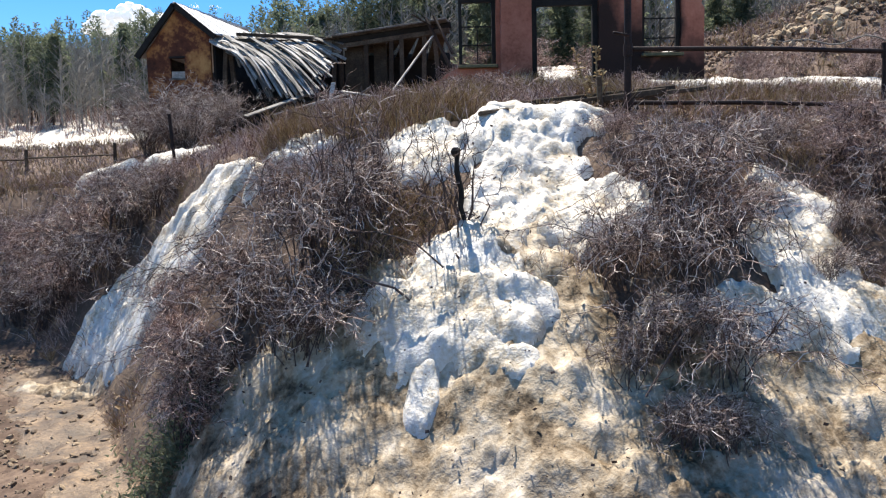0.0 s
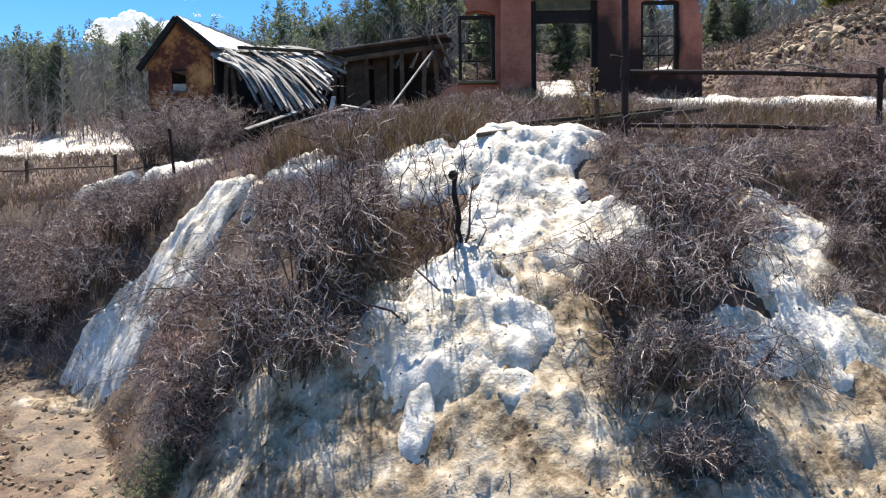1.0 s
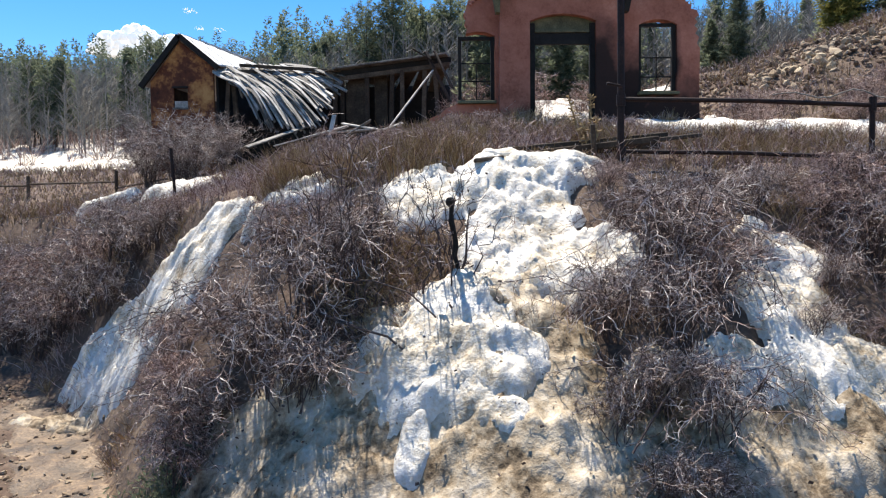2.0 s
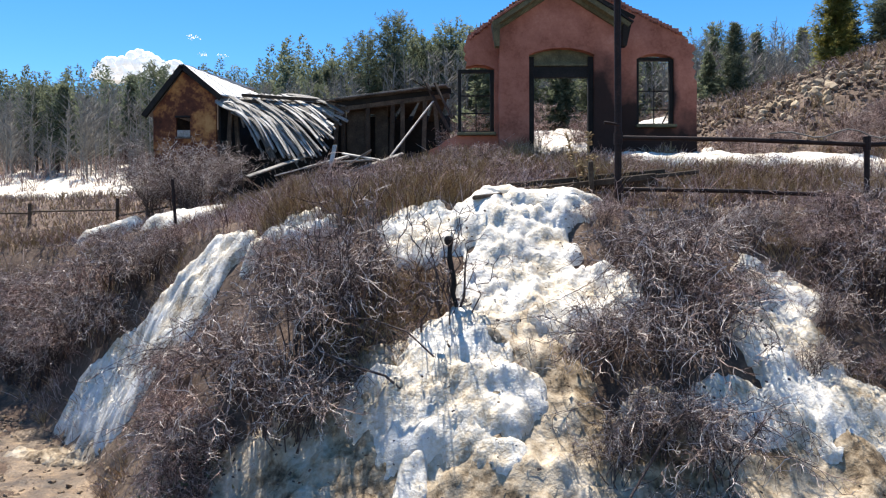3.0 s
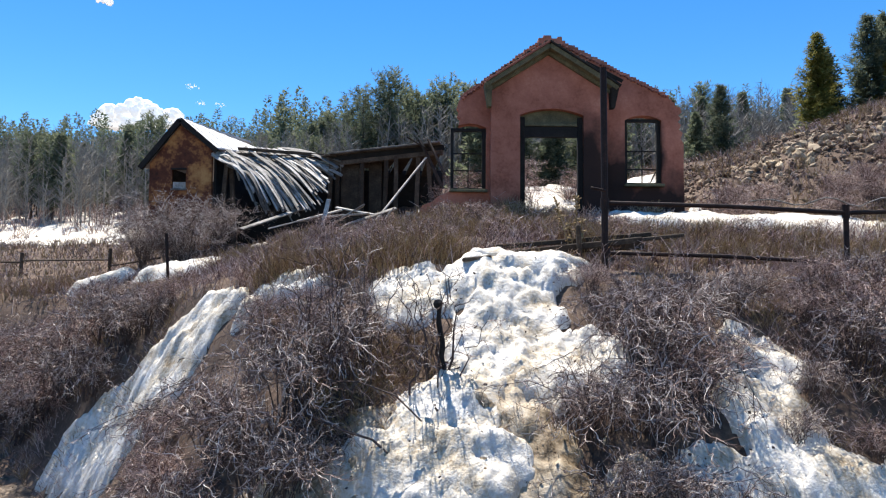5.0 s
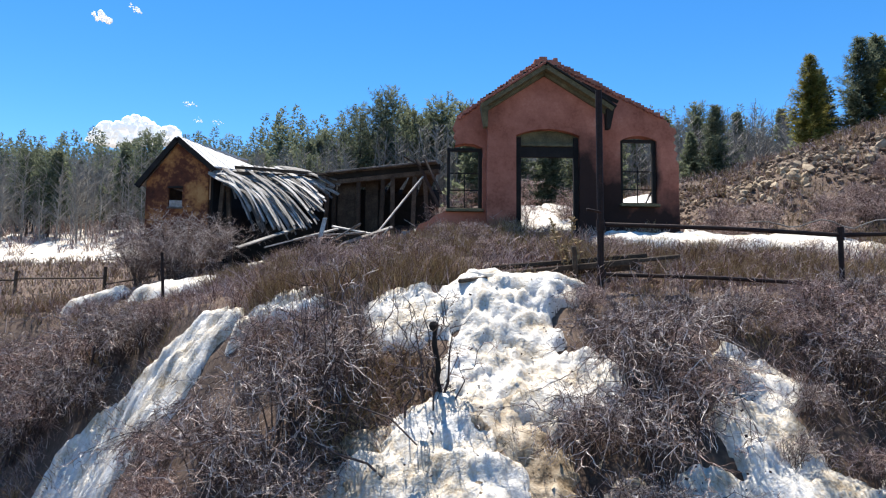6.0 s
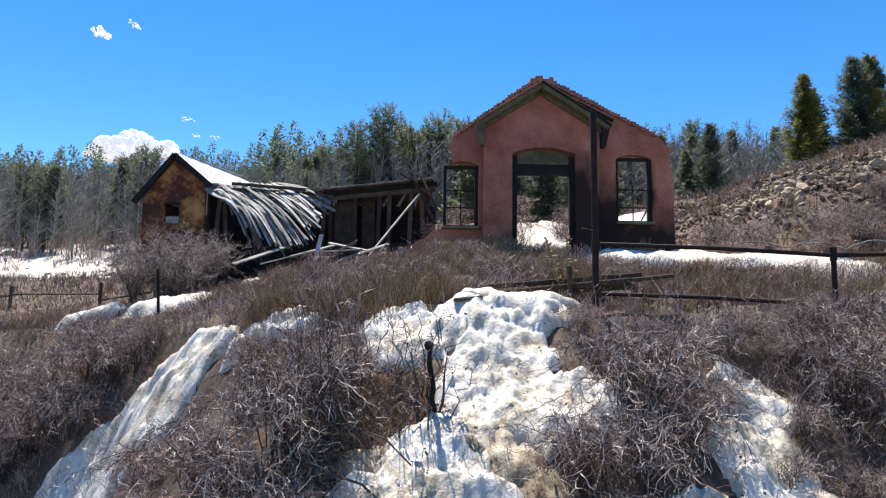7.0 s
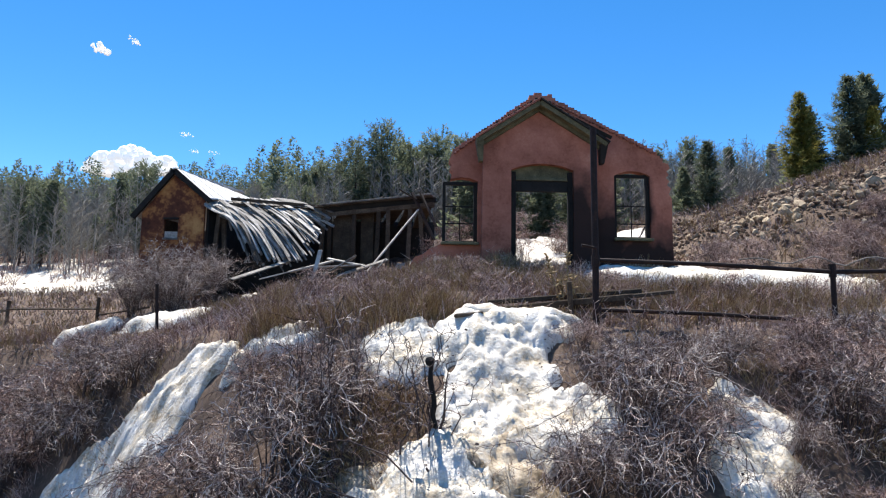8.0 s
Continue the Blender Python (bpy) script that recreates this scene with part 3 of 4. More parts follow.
for k in range(112):
    t = (k + 0.5) / 112
    a = track(t, TOPS) + Vector((rnd.gauss(0, 0.07), rnd.gauss(0, 0.1), rnd.gauss(0, 0.03)))
    e = track(t, FEET) + Vector((rnd.gauss(0, 0.16), rnd.gauss(0, 0.15), rnd.gauss(0, 0.1)))
    if k % 5 == 2:
        e = a.lerp(e, rnd.uniform(0.55, 0.9))
    if k % 7 == 4:
        a = a.lerp(e, rnd.uniform(0.15, 0.4))
    n = 8
    w, th = rnd.uniform(0.06, 0.12), 0.03
    tw = rnd.gauss(0, 0.3)
    arc = 0.26 * (1 - t) + 0.08 + rnd.gauss(0, 0.05)
    skew = 0.10 * (1 - t)
    lift = rnd.uniform(-0.05, 0.07)
    bm = bmesh.new()
    rows = []
    for i in range(n + 1):
        s = i / n
        p = a.lerp(e, s)
        p.z += arc * math.sin(s * math.pi) - skew * math.sin(2 * s * math.pi) + lift
        side_v = Vector((0.3, 0.8, 0.5 + tw * (s - 0.3))).normalized() * (w / 2)
        th_v = Vector((0.01, 0.012, -th))
        rows.append([bm.verts.new(p + side_v), bm.verts.new(p - side_v), bm.verts.new(p - side_v + th_v), bm.verts.new(p + side_v + th_v)])
    for i in range(n):
        for q in range(4):
            bm.faces.new((rows[i][q], rows[i][(q + 1) % 4], rows[i + 1][(q + 1) % 4], rows[i + 1][q]))
    bm.faces.new(rows[0])
    bm.faces.new(rows[-1][::-1])
    bmesh.ops.recalc_face_normals(bm, faces=bm.faces[:])
    part("plank", bm, M_GREYWOOD, SHED)
for a, b, w in (((-6.7, 21.3, 7.68), (-3.2, 22.4, 7.72), 0.1), ((-6.2, 21.6, 7.9), (-3.0, 22.0, 7.75), 0.09)):
    beam("purlin", a, b, w, w, M_OLDWOOD, SHED)
for k in range(9):
    beam("roof_board", (-4.6 + 0.55 * k, 24.2, 8.12 - 0.12 * abs(k - 1) + 0.045 * max(0, k - 5)), (-3.2 + 0.42 * k, 21.4, 7.66 + 0.035 * k), 0.4, 0.03, M_OLDWOOD, SHED)
# inner side wall, the wing's shade put into its near-black colour
beam("side_wall", (-6.75, 21.1, 6.4), (-6.3, 24.6, 6.4), 0.08, 2.4, M_CHAR_SHADE, SHED)
# boards strewn on the ground before it
for a, b in (((-5.4, 18.6, 5.35), (-4.1, 20.2, 6.0)), ((-4.6, 18.4, 5.35), (-2.9, 19.4, 5.85)), ((-3.25, 18.9, 5.35), (-3.2, 19.2, 6.15)), ((-3.1, 18.7, 5.4), (-2.2, 19.3, 6.0)), ((-2.9, 19.3, 6.05), (-1.9, 19.0, 5.7)),
             ((-2.6, 18.9, 5.5), (-1.3, 19.5, 5.95)), ((-1.75, 18.7, 5.35), (-1.35, 19.1, 5.9)), ((-1.8, 19.6, 5.7), (-0.45, 20.4, 7.6)), ((-3.6, 19.2, 5.75), (-2.0, 19.0, 5.72)),
             ((-3.9, 18.9, 5.6), (-2.9, 19.7, 5.9)), ((-2.3, 18.6, 5.4), (-1.2, 19.2, 5.6))):
    beam("plank", (a[0] + 0.2, a[1], a[2] - 0.28), (b[0] + 0.3, b[1], b[2] - 0.16), rnd.uniform(0.12, 0.17), 0.035, M_GREYWOOD, SHED, twist=rnd.uniform(-0.5, 0.5))

for a, b, w in (((-0.35, 20.5, 8.0), (0.35, 20.3, 6.5), 0.16), ((-0.1, 20.4, 8.0), (0.42, 20.3, 6.9), 0.13), ((-0.75, 20.3, 8.05), (-0.1, 20.5, 7.7), 0.1)):
    beam("plank", a, b, w, 0.04, M_OLDWOOD, SHED, twist=0.3)

# ================= pipe fence and posts =================
FENCE = thing("pipe_fence", "dark rusty pipe fence with two rails", "fence")


def pipe(name, pts, r, parent, label="", sides=10, mat=None):
    bmv = tubes([[(p, r) for p in pts]], sides)
    n = len(pts)
    faces = bmv[2] + [tuple(range(sides))[::-1], tuple(range((n - 1) * sides, n * sides))]
    return part(name, (bmv[0], [], faces), mat or M_PIPE, parent, label, smooth=False)


pipe("tall_post", [(2.24, 8.3, 3.3), (2.25, 8.3, 4.6), (2.24, 8.3, 6.33)], 0.042, FENCE)
pipe("collar", [(2.25, 8.3, 4.52), (2.25, 8.3, 4.66)], 0.055, FENCE)
pipe("collar", [(2.26, 8.3, 3.92), (2.26, 8.3, 4.03)], 0.055, FENCE)
pipe("top_rail", [(2.25, 8.3, 4.6), (3.8, 8.3, 4.57), (5.32, 8.3, 4.5), (6.2, 8.3, 4.53), (9.5, 8.6, 4.6)], 0.028, FENCE)
pipe("low_rail", [(2.26, 8.3, 3.97), (3.7, 8.3, 3.94), (4.95, 8.3, 3.88)], 0.026, FENCE)
pipe("short_post", [(5.31, 8.3, 3.2), (5.31, 8.3, 4.56)], 0.034, FENCE)
pipe("collar", [(5.31, 8.3, 4.43), (5.31, 8.3, 4.6)], 0.045, FENCE)
pipe("short_post", [(9.5, 8.6, 3.4), (9.5, 8.6, 4.8)], 0.034, FENCE)
pipe("tap", [(2.25, 8.26, 4.75), (2.08, 8.24, 4.78), (2.06, 8.24, 4.78)], 0.016, FENCE, "small side stub")
pipe("wire", [(4.1 + 0.14 * k, 8.32, 4.64 + 0.06 * math.sin(k * 1.1) * math.exp(-((k - 8) / 7) ** 2) + 0.03 * (k > 10)) for k in range(20)], 0.009, FENCE, "loose bent pale wire", 5, M_GREYWOOD)
STAKE = thing("stake", "rusty steel stake standing in brush", "stake")
pipe("shaft", [(-4.98, 13.0, 3.2), (-5.06, 13.0, 4.52)], 0.03, STAKE, sides=6)
STUMP = thing("stump_post", "charred broken wooden post in the snow", "post")
rnd = random.Random(8)
bark = [((0.25 - 0.1 * k / 12 + rnd.gauss(0, 0.008), 6.78 + rnd.gauss(0, 0.008), 2.3 + 1.04 * k / 12), 0.05 - 0.025 * min(1, k / 5) + rnd.uniform(-0.004, 0.006)) for k in range(13)]
part("shaft", tubes([bark], 9), M_CHAR_SHADE, STUMP)
part("cap", tubes([[((0.15, 6.78, 3.31), 0.024), ((0.15, 6.775, 3.33), 0.045), ((0.145, 6.77, 3.37), 0.05), ((0.14, 6.77, 3.4), 0.03), ((0.14, 6.77, 3.405), 0.001)]], 9), M_CHAR_SHADE, STUMP)
part("side_branch", tubes([[((0.23, 6.78, 2.6), 0.018), ((0.3, 6.77, 2.8), 0.014), ((0.31, 6.76, 3.1), 0.01), ((0.34, 6.76, 3.3), 0.005)]], 6), M_STEM, STUMP)

# ================= bare shrubs =================
def shrub_lines(rnd, height, spread, stems, twigs, droop, lean=(0, 0), r0=0.011):
    """Arching stems, kinked side branches and fine spurs of a leafless shrub round the origin."""
    main, fine = [], []

    def grow(p, v, length, n, r, sag, kink):
        line = [(tuple(p), r)]
        p, v = Vector(p), Vector(v).normalized()
        for q in range(1, n + 1):
            v = (v + Vector((rnd.gauss(0, kink), rnd.gauss(0, kink), rnd.gauss(0, kink) - sag))).normalized()
            p = p + v * (length / n)
            line.append((tuple(p), r * (1 - 0.62 * q / n)))
        return line

    for s in range(stems):
        a = rnd.uniform(0, 2 * math.pi)
        out = spread * (rnd.uniform(0.2, 1.0) if rnd.random() < 0.8 else rnd.uniform(1.05, 1.45))
        h = height * rnd.uniform(0.6, 1.08)
        dx, dy = math.cos(a) * out + lean[0], math.sin(a) * out + lean[1]
        bx, by = rnd.uniform(-0.2, 0.2), rnd.uniform(-0.2, 0.2)
        n = 9
        w = [rnd.uniform(-1, 1) for _ in range(5)]
        line = []
        for i in range(n + 1):
            t = i / n
            z = h * (math.sin(t * math.pi * (0.5 + 0.3 * droop)) if droop else t)
            jag = 0.03 * (i > 0)
            line.append(((bx + dx * t ** 1.3 + 0.1 * w[0] * math.sin(t * 4 + w[1]) + rnd.gauss(0, jag), by + dy * t ** 1.3 + 0.1 * w[2] * math.sin(t * 5 + w[3]) + rnd.gauss(0, jag), z + rnd.gauss(0, jag)), r0 * (1 - 0.7 * t) * (0.6 + 0.4 * abs(w[4]))))
        main.append(line)
        for k in range(max(3, twigs // 5)):
            i = rnd.randint(2, n - 1)
            p = Vector(line[i][0]).lerp(Vector(line[i + 1][0]), rnd.random())
            d = (Vector(line[i + 1][0]) - Vector(line[i][0])).normalized()
            v = d * 0.75 + Vector((rnd.gauss(0, 0.6), rnd.gauss(0, 0.6), rnd.gauss(0.12, 0.5)))
            L = rnd.uniform(0.2, 0.55) * (0.5 + 0.35 * height)
            br = grow(p, v, L, 6, 0.005, 0.1 * droop, 0.3)
            fine.append(br)
            for q in range(6):
                b = rnd.randint(1, 5)
                u = Vector(br[b + 1][0]) - Vector(br[b][0])
                u = u.normalized() * 0.7 + Vector((rnd.gauss(0, 0.7), rnd.gauss(0, 0.7), rnd.gauss(0.05, 0.6)))
                fine.append(grow(br[b][0], u, L * rnd.uniform(0.2, 0.55), 3, 0.0032, 0.05 * droop, 0.4))
    return main, fine


def shrub_model(seed, height, spread, stems, twigs, droop, twig_mat, label, lean=(0, 0)):
    rnd = random.Random(seed)
    main, fine = shrub_lines(rnd, height, spread, stems, twigs, droop, lean)
    ob = thing("shrub", label, "shrub", "bare shrubs on the bank")
    tagged(part("stem_tangle", tubes(main, 4), M_STEM, ob), kind="stuff")
    tagged(part("crown", tubes(fine, 3), twig_mat, ob), kind="stuff")
    return ob


def plant(model, x, y, turn=0.0, size=1.0, sink=0.05, first=False):
    m = Matrix.Translation((x, y, ground_z(x, y) - sink)) @ Matrix.Rotation(radians(turn), 4, 'Z')
    if first:
        model.matrix_basis = m @ Matrix.Scale(size, 4)
        return model
    ob = copy_thing(model, m)
    ob.scale = (size, size, size)
    return ob


DARK = "leafless dark brown shrub with tangled arching twigs"
RED = "leafless reddish brown shrub on the bank"
models = [shrub_model(21, 1.0, 1.0, 30, 50, 0.9, M_TWIG, DARK, (0, -0.25)), shrub_model(22, 0.95, 0.95, 30, 50, 0.8, M_REDTWIG, RED, (0, -0.2)),
          shrub_model(23, 1.0, 0.6, 26, 36, 0.3, M_REDTWIG, RED), shrub_model(24, 0.9, 0.9, 28, 50, 0.6, M_TWIG, DARK, (0, -0.15))]
SPOTS = [  # kind, x, y, turn, size
    (0, -1.3, 6.9, 0, 0.95), (3, -0.95, 7.2, 10, 0.65), (1, -2.2, 7.2, -10, 0.65), (0, -1.6, 6.5, 20, 0.9), (0, -2.1, 7.0, -30, 0.85), (3, -2.4, 6.7, 0, 0.7), (1, -2.5, 6.5, 15, 0.65), (3, -1.3, 6.2, 70, 0.7),
    (2, -2.0, 8.2, 0, 0.6), (2, -1.4, 7.9, 60, 0.6), (1, -2.5, 6.8, 5, 0.8),
    (3, 2.15, 7.3, 15, 0.6), (0, 3.0, 7.5, 40, 0.6), (3, 3.7, 7.75, 120, 0.55), (1, 4.6, 7.8, 60, 0.6), (0, 5.3, 7.9, 220, 0.7), (1, 1.95, 7.75, 10, 0.4), (3, 2.7, 7.3, 250, 0.65), (0, 5.9, 8.1, 100, 0.7), (0, 2.25, 6.75, 5, 0.9), (1, 2.75, 7.1, -15, 0.55), (3, 1.6, 6.2, -20, 0.75), (0, 2.2, 6.1, -20, 0.85), (3, 1.8, 5.6, 0, 0.65), (0, 2.3, 5.5, 10, 0.7), (3, 1.5, 5.45, 130, 0.5), (3, 1.75, 5.05, 40, 0.5), (0, 2.1, 4.95, 200, 0.45), (1, -3.0, 7.7, 0, 0.6), (1, -3.3, 8.4, 80, 0.6), (3, -3.6, 9.0, 140, 0.55), (1, -2.7, 7.2, 30, 0.6), (1, 2.75, 6.5, 200, 0.6), (3, 3.55, 6.3, 70, 0.4), (0, 3.95, 6.7, 110, 0.45), (3, 3.3, 6.95, 150, 0.4), (1, 4.3, 6.2, 30, 0.4), (2, 2.3, 7.6, 0, 0.32), (2, 2.9, 7.7, 40, 0.32),
    (2, 3.5, 7.8, 90, 0.32), (1, 4.3, 7.5, 0, 0.5), (0, 4.6, 7.0, 50, 0.8), (1, 5.0, 7.4, 0, 0.75), (3, 5.6, 7.4, 0, 0.8), (0, 5.4, 6.7, 30, 0.9), (2, 4.8, 8.0, 20, 0.4), (2, 4.1, 8.0, 70, 0.32),
    (0, -5.4, 12.2, 0, 1.0), (3, -6.0, 12.8, 20, 1.1), (1, -6.8, 13.3, 0, 1.1), (0, -5.9, 12.0, 60, 0.9), (3, -7.6, 14.1, 0, 1.1), (1, -8.6, 14.9, 0, 1.2), (0, -6.6, 12.7, -30, 1.0), (3, -4.9, 11.9, 10, 0.75), (1, -7.3, 13.1, 40, 1.1), (0, -8.2, 14.0, 80, 1.1), (1, -9.4, 15.4, 10, 1.2), (3, -9.2, 14.6, 0, 1.2), (1, -4.6, 11.8, 100, 0.6), (3, -10.2, 16.0, 40, 1.2), (0, -7.9, 13.4, 140, 1.0),
]
seen = set()
for kind, x, y, turn, size in SPOTS:
    plant(models[kind], x, y, turn, size, first=kind not in seen)
    seen.add(kind)
rnd = random.Random(91)
for k in range(60):
    y = rnd.uniform(8.8, 16.5)
    x = rnd.uniform(-0.6, 0.6) * y
    if y > along(x, CREST) + 0.2 and not (0.3 < x < 6 and y < 10) and not (3 < x < 10.5 and 13 < y < 16.5) and not (-8 < x < -3.8 and 13 < y < 17.5):
        plant(models[2 if k % 3 else 1], x, y, rnd.uniform(0, 360), rnd.uniform(0.32, 0.55))
for x, y, size in ((3.1, 21.0, 0.9), (4.4, 21.5, 0.8), (3.6, 25.5, 1.1), (5.2, 24.0, 1.0), (8.2, 23.0, 1.0), (1.2, 22.0, 1.1), (0.4, 20.6, 0.8), (2.4, 20.2, 0.6)):
    plant(models[2], x, y, x * 70, size)
# bare shrubs along the foot of the spoil heap
rnd = random.Random(92)
for k in range(30):
    x, y = rnd.uniform(7.4, 14.5), rnd.uniform(15.6, 18.6)
    plant(models[1 if k % 3 else 2], x, y, rnd.uniform(0, 360), rnd.uniform(0.5, 0.85))
# upright saplings beside the stump and on the crest
for x, y, size, turn in ((0.02, 6.8, 1.0, 0), (0.22, 6.9, 0.9, 50), (-0.7, 7.1, 1.15, 0), (-1.05, 7.3, 1.1, 90), (-0.85, 6.85, 1.2, 30), (-0.5, 7.3, 0.8, 10), (-1.3, 7.1, 1.1, 0)):
    rnd = random.Random(int(x * 100) + 500)
    main, fine = shrub_lines(rnd, 1.2 * size, 0.42 * size, 7 if x > -0.1 else 9, 16 if x > -0.1 else 18, 0.0, r0=0.012)
    ob = thing("sapling", "thin upright bare sapling in the snow", "sapling", "saplings", (x, y, ground_z(x, y) - 0.05))
    for line in main:
        part("stem", tubes([line], 4), M_STEM, ob)
    tagged(part("crown", tubes(fine, 3), M_TWIG, ob), kind="stuff")
# the big round thicket before the shed
big = [shrub_model(31, 1.9, 1.5, 66, 55, 0.5, M_TWIG, "large round dark thicket before the shed")]
big[0]["group"] = "thickets by the shed"
for i, (x, y, size) in enumerate(((-6.9, 18.2, 0.95), (-5.9, 18.7, 0.8), (-7.8, 18.6, 0.8), (-6.4, 17.7, 0.7))):
    plant(big[0], x, y, 70 * i, size, first=i == 0)


# ================= low brush and grass of the meadow =================
def brush(name, count, region, height, mat, label, seed, lean=0.35, r=0.004, twigs=3, tuft=1):
    rnd = random.Random(seed)
    lines = []
    made = 0
    while made < count:
        x, y, keep = region(rnd)
        if not keep:
            continue
        made += 1
        z = ground_z(x, y) - 0.03
        for q in range(tuft):
            h = height * rnd.uniform(0.4, 1.15) * (1 + 0.7 * fbm(x, y, 0.7, 7.0))
            ax, ay = rnd.gauss(0, lean) * h, rnd.gauss(0, lean) * h
            k = 1 + 0.06 * max(0, y - 8)
            p0, p1, p2 = (x, y, z), (x + ax * 0.4, y + ay * 0.4, z + h * 0.55), (x + ax, y + ay, z + h)
            lines.append([(p0, r * k), (p1, r * 0.8 * k), (p2, r * 0.35 * k)])
            for w in range(twigs):
                t = rnd.uniform(0.3, 0.9)
                b = (x + ax * t, y + ay * t, z + h * t)
                L = h * rnd.uniform(0.2, 0.45)
                e = (b[0] + rnd.gauss(0, 0.6) * L, b[1] + rnd.gauss(0, 0.6) * L, b[2] + L * rnd.uniform(0.2, 0.9))
                lines.append([(b, r * 0.6 * k), (e, r * 0.3 * k)])
    return tagged(part(name, tubes(lines, 3), mat), label, name.replace("_", " "), kind="stuff")


SNOWY = [(0.9, 8.1, 1.2, 0.45, 0.1), (6.2, 14.7, 2.7, 1.2, 0.1), (4.1, 13.8, 1.4, 0.7, 0), (8.6, 14.8, 1.7, 0.8, 0), (-6.2, 16.3, 1.2, 1.2, 0.3), (-8.6, 17.9, 0.9, 0.6, 0), (-5.7, 14.9, 1.1, 1.5, 0)]


def meadow(rnd):
    y = 8.2 + 10.5 * rnd.random() ** 1.3
    x = rnd.uniform(-0.72, 0.72) * (y + 0.5)
    ok = y > along(x, CREST) - 0.2 and patch(x, y, SNOWY) < 0 and (y < 16.6 or x < 0.3)
    return x, y, ok and fbm(x, y, 0.8, 3.0) > rnd.uniform(-0.7, 0.25) and not (0.4 < x < 6 and y < 9.3 and rnd.random() < 0.75)


def grassy(rnd):
    x, y, ok = meadow(rnd)
    return x, y, ok and (fbm(x, y, 0.35, 9.0) > 0.05 or (-1 < x < 3 and 11 < y < 16))


def bank_litter(rnd):
    x = rnd.uniform(-9, 7)
    yt, yc = along(x, TOE), along(x, CREST)
    y = rnd.uniform(yt + 0.55 * (yc - yt) * (x > -3), yc + 0.4)
    return x, y, fbm(x, y, 0.9, 5.0) > -0.1 and patch(x, y, [(0.75, 7.6, 1.0, 1.2, 0), (-3.2, 9.1, 0.8, 1.2, 0.5), (-4.9, 10.1, 1.0, 0.6, -0.6)]) < 0


brush("low_brush", 10000, meadow, 0.34, M_REDTWIG, "reddish bare low brush covering the meadow", 41, 0.4, 0.0048, 4)
brush("dry_grass", 15000, grassy, 0.36, M_STRAW, "straw-coloured dry grass among the brush", 42, 0.3, 0.003, 0, 3)
brush("bank_litter", 4500, bank_litter, 0.22, M_REDTWIG, "dead twigs and stalks on the bank", 43, 0.6, 0.003, 4)
brush("dry_grass", 1800, lambda rnd: (lambda x, y, ok: (x, y, ok and fbm(x, y, 1.3, 2.0) > 0.1))(*bank_litter(rnd)), 0.22, M_STRAW, "dead grass hanging on the bank", 44, 0.6, 0.003, 0, 4)


def bare_patch(rnd):
    x, y = rnd.gauss(-0.5, 0.35), rnd.gauss(7.15, 0.28)
    return x, y, x < 0.15 and y < 7.7


brush("dead_leaves", 900, bare_patch, 0.13, M_STRAW, "dead grass tufts and leaves on bare soil", 47, 0.9, 0.004, 1, 2)
brush("bank_litter", 320, bare_patch, 0.2, M_REDTWIG, "dead twigs on the bare soil", 48, 0.8, 0.003, 3)


def outer(rnd):
    y = rnd.uniform(17, 36)
    x = rnd.uniform(-0.75, 0.75) * (y + 1)
    return x, y, (x < -9.3 or x > 7 or (x < -4 and y < 19.5)) and patch(x, y, [(-17, 37, 5, 5, 0.2), (-23, 42, 8, 6, 0.3), (-26, 35, 6, 2.5, 0), (-8.6, 17.8, 0.9, 0.6, 0)]) < 0 and (x < 0 or y < 20 or fbm(x, y, 0.4, 1.0) > 0.0)


brush("low_brush", 5000, outer, 0.32, M_REDTWIG, "bare low brush on the far meadow", 45, 0.4, 0.005, 4)
brush("dry_grass", 3000, outer, 0.3, M_STRAW, "straw-coloured dry grass on the far meadow", 46, 0.4, 0.005, 0, 3)
# ================= small things on the crest =================
def timber(a, b, w, h, label="old squared timber half buried on the crest"):
    ob = thing("timber", label, "timber", "old timbers on the crest")
    beam("wood", a, b, w, h, M_OLDWOOD, ob, bevel=0.012)
    return ob


timber((0.95, 9.15, 4.08), (3.2, 9.5, 4.3), 0.12, 0.07)
timber((1.35, 8.75, 4.0), (2.9, 8.95, 4.18), 0.12, 0.09)
timber((2.3, 9.05, 4.12), (3.7, 9.6, 4.3), 0.12, 0.06)
timber((1.1, 8.95, 3.98), (3.0, 9.2, 4.12), 0.1, 0.09)
timber((2.03, 8.72, 3.75), (2.0, 8.72, 4.36), 0.06, 0.06, "thin grey upright stick by the timbers")
timber((0.45, 8.06, 3.86), (0.8, 8.1, 3.9), 0.1, 0.05)
# smooth snow pillow lying over the ledge
snow_sheet("snow", [(1.36, 8.2, 0.5, 0.3, -0.1), (0.85, 8.25, 0.36, 0.16, 0.0), (1.75, 8.3, 0.35, 0.22, -0.2)], 0.17, 0.03, M_SNOW, "smooth snow pillow lying over the ledge", 0.05, 0.1, 1.6, 21.0)
WEED = thing("dry_weed", "tall pale dry weed stalks with seed heads", "weed")
rnd = random.Random(3)
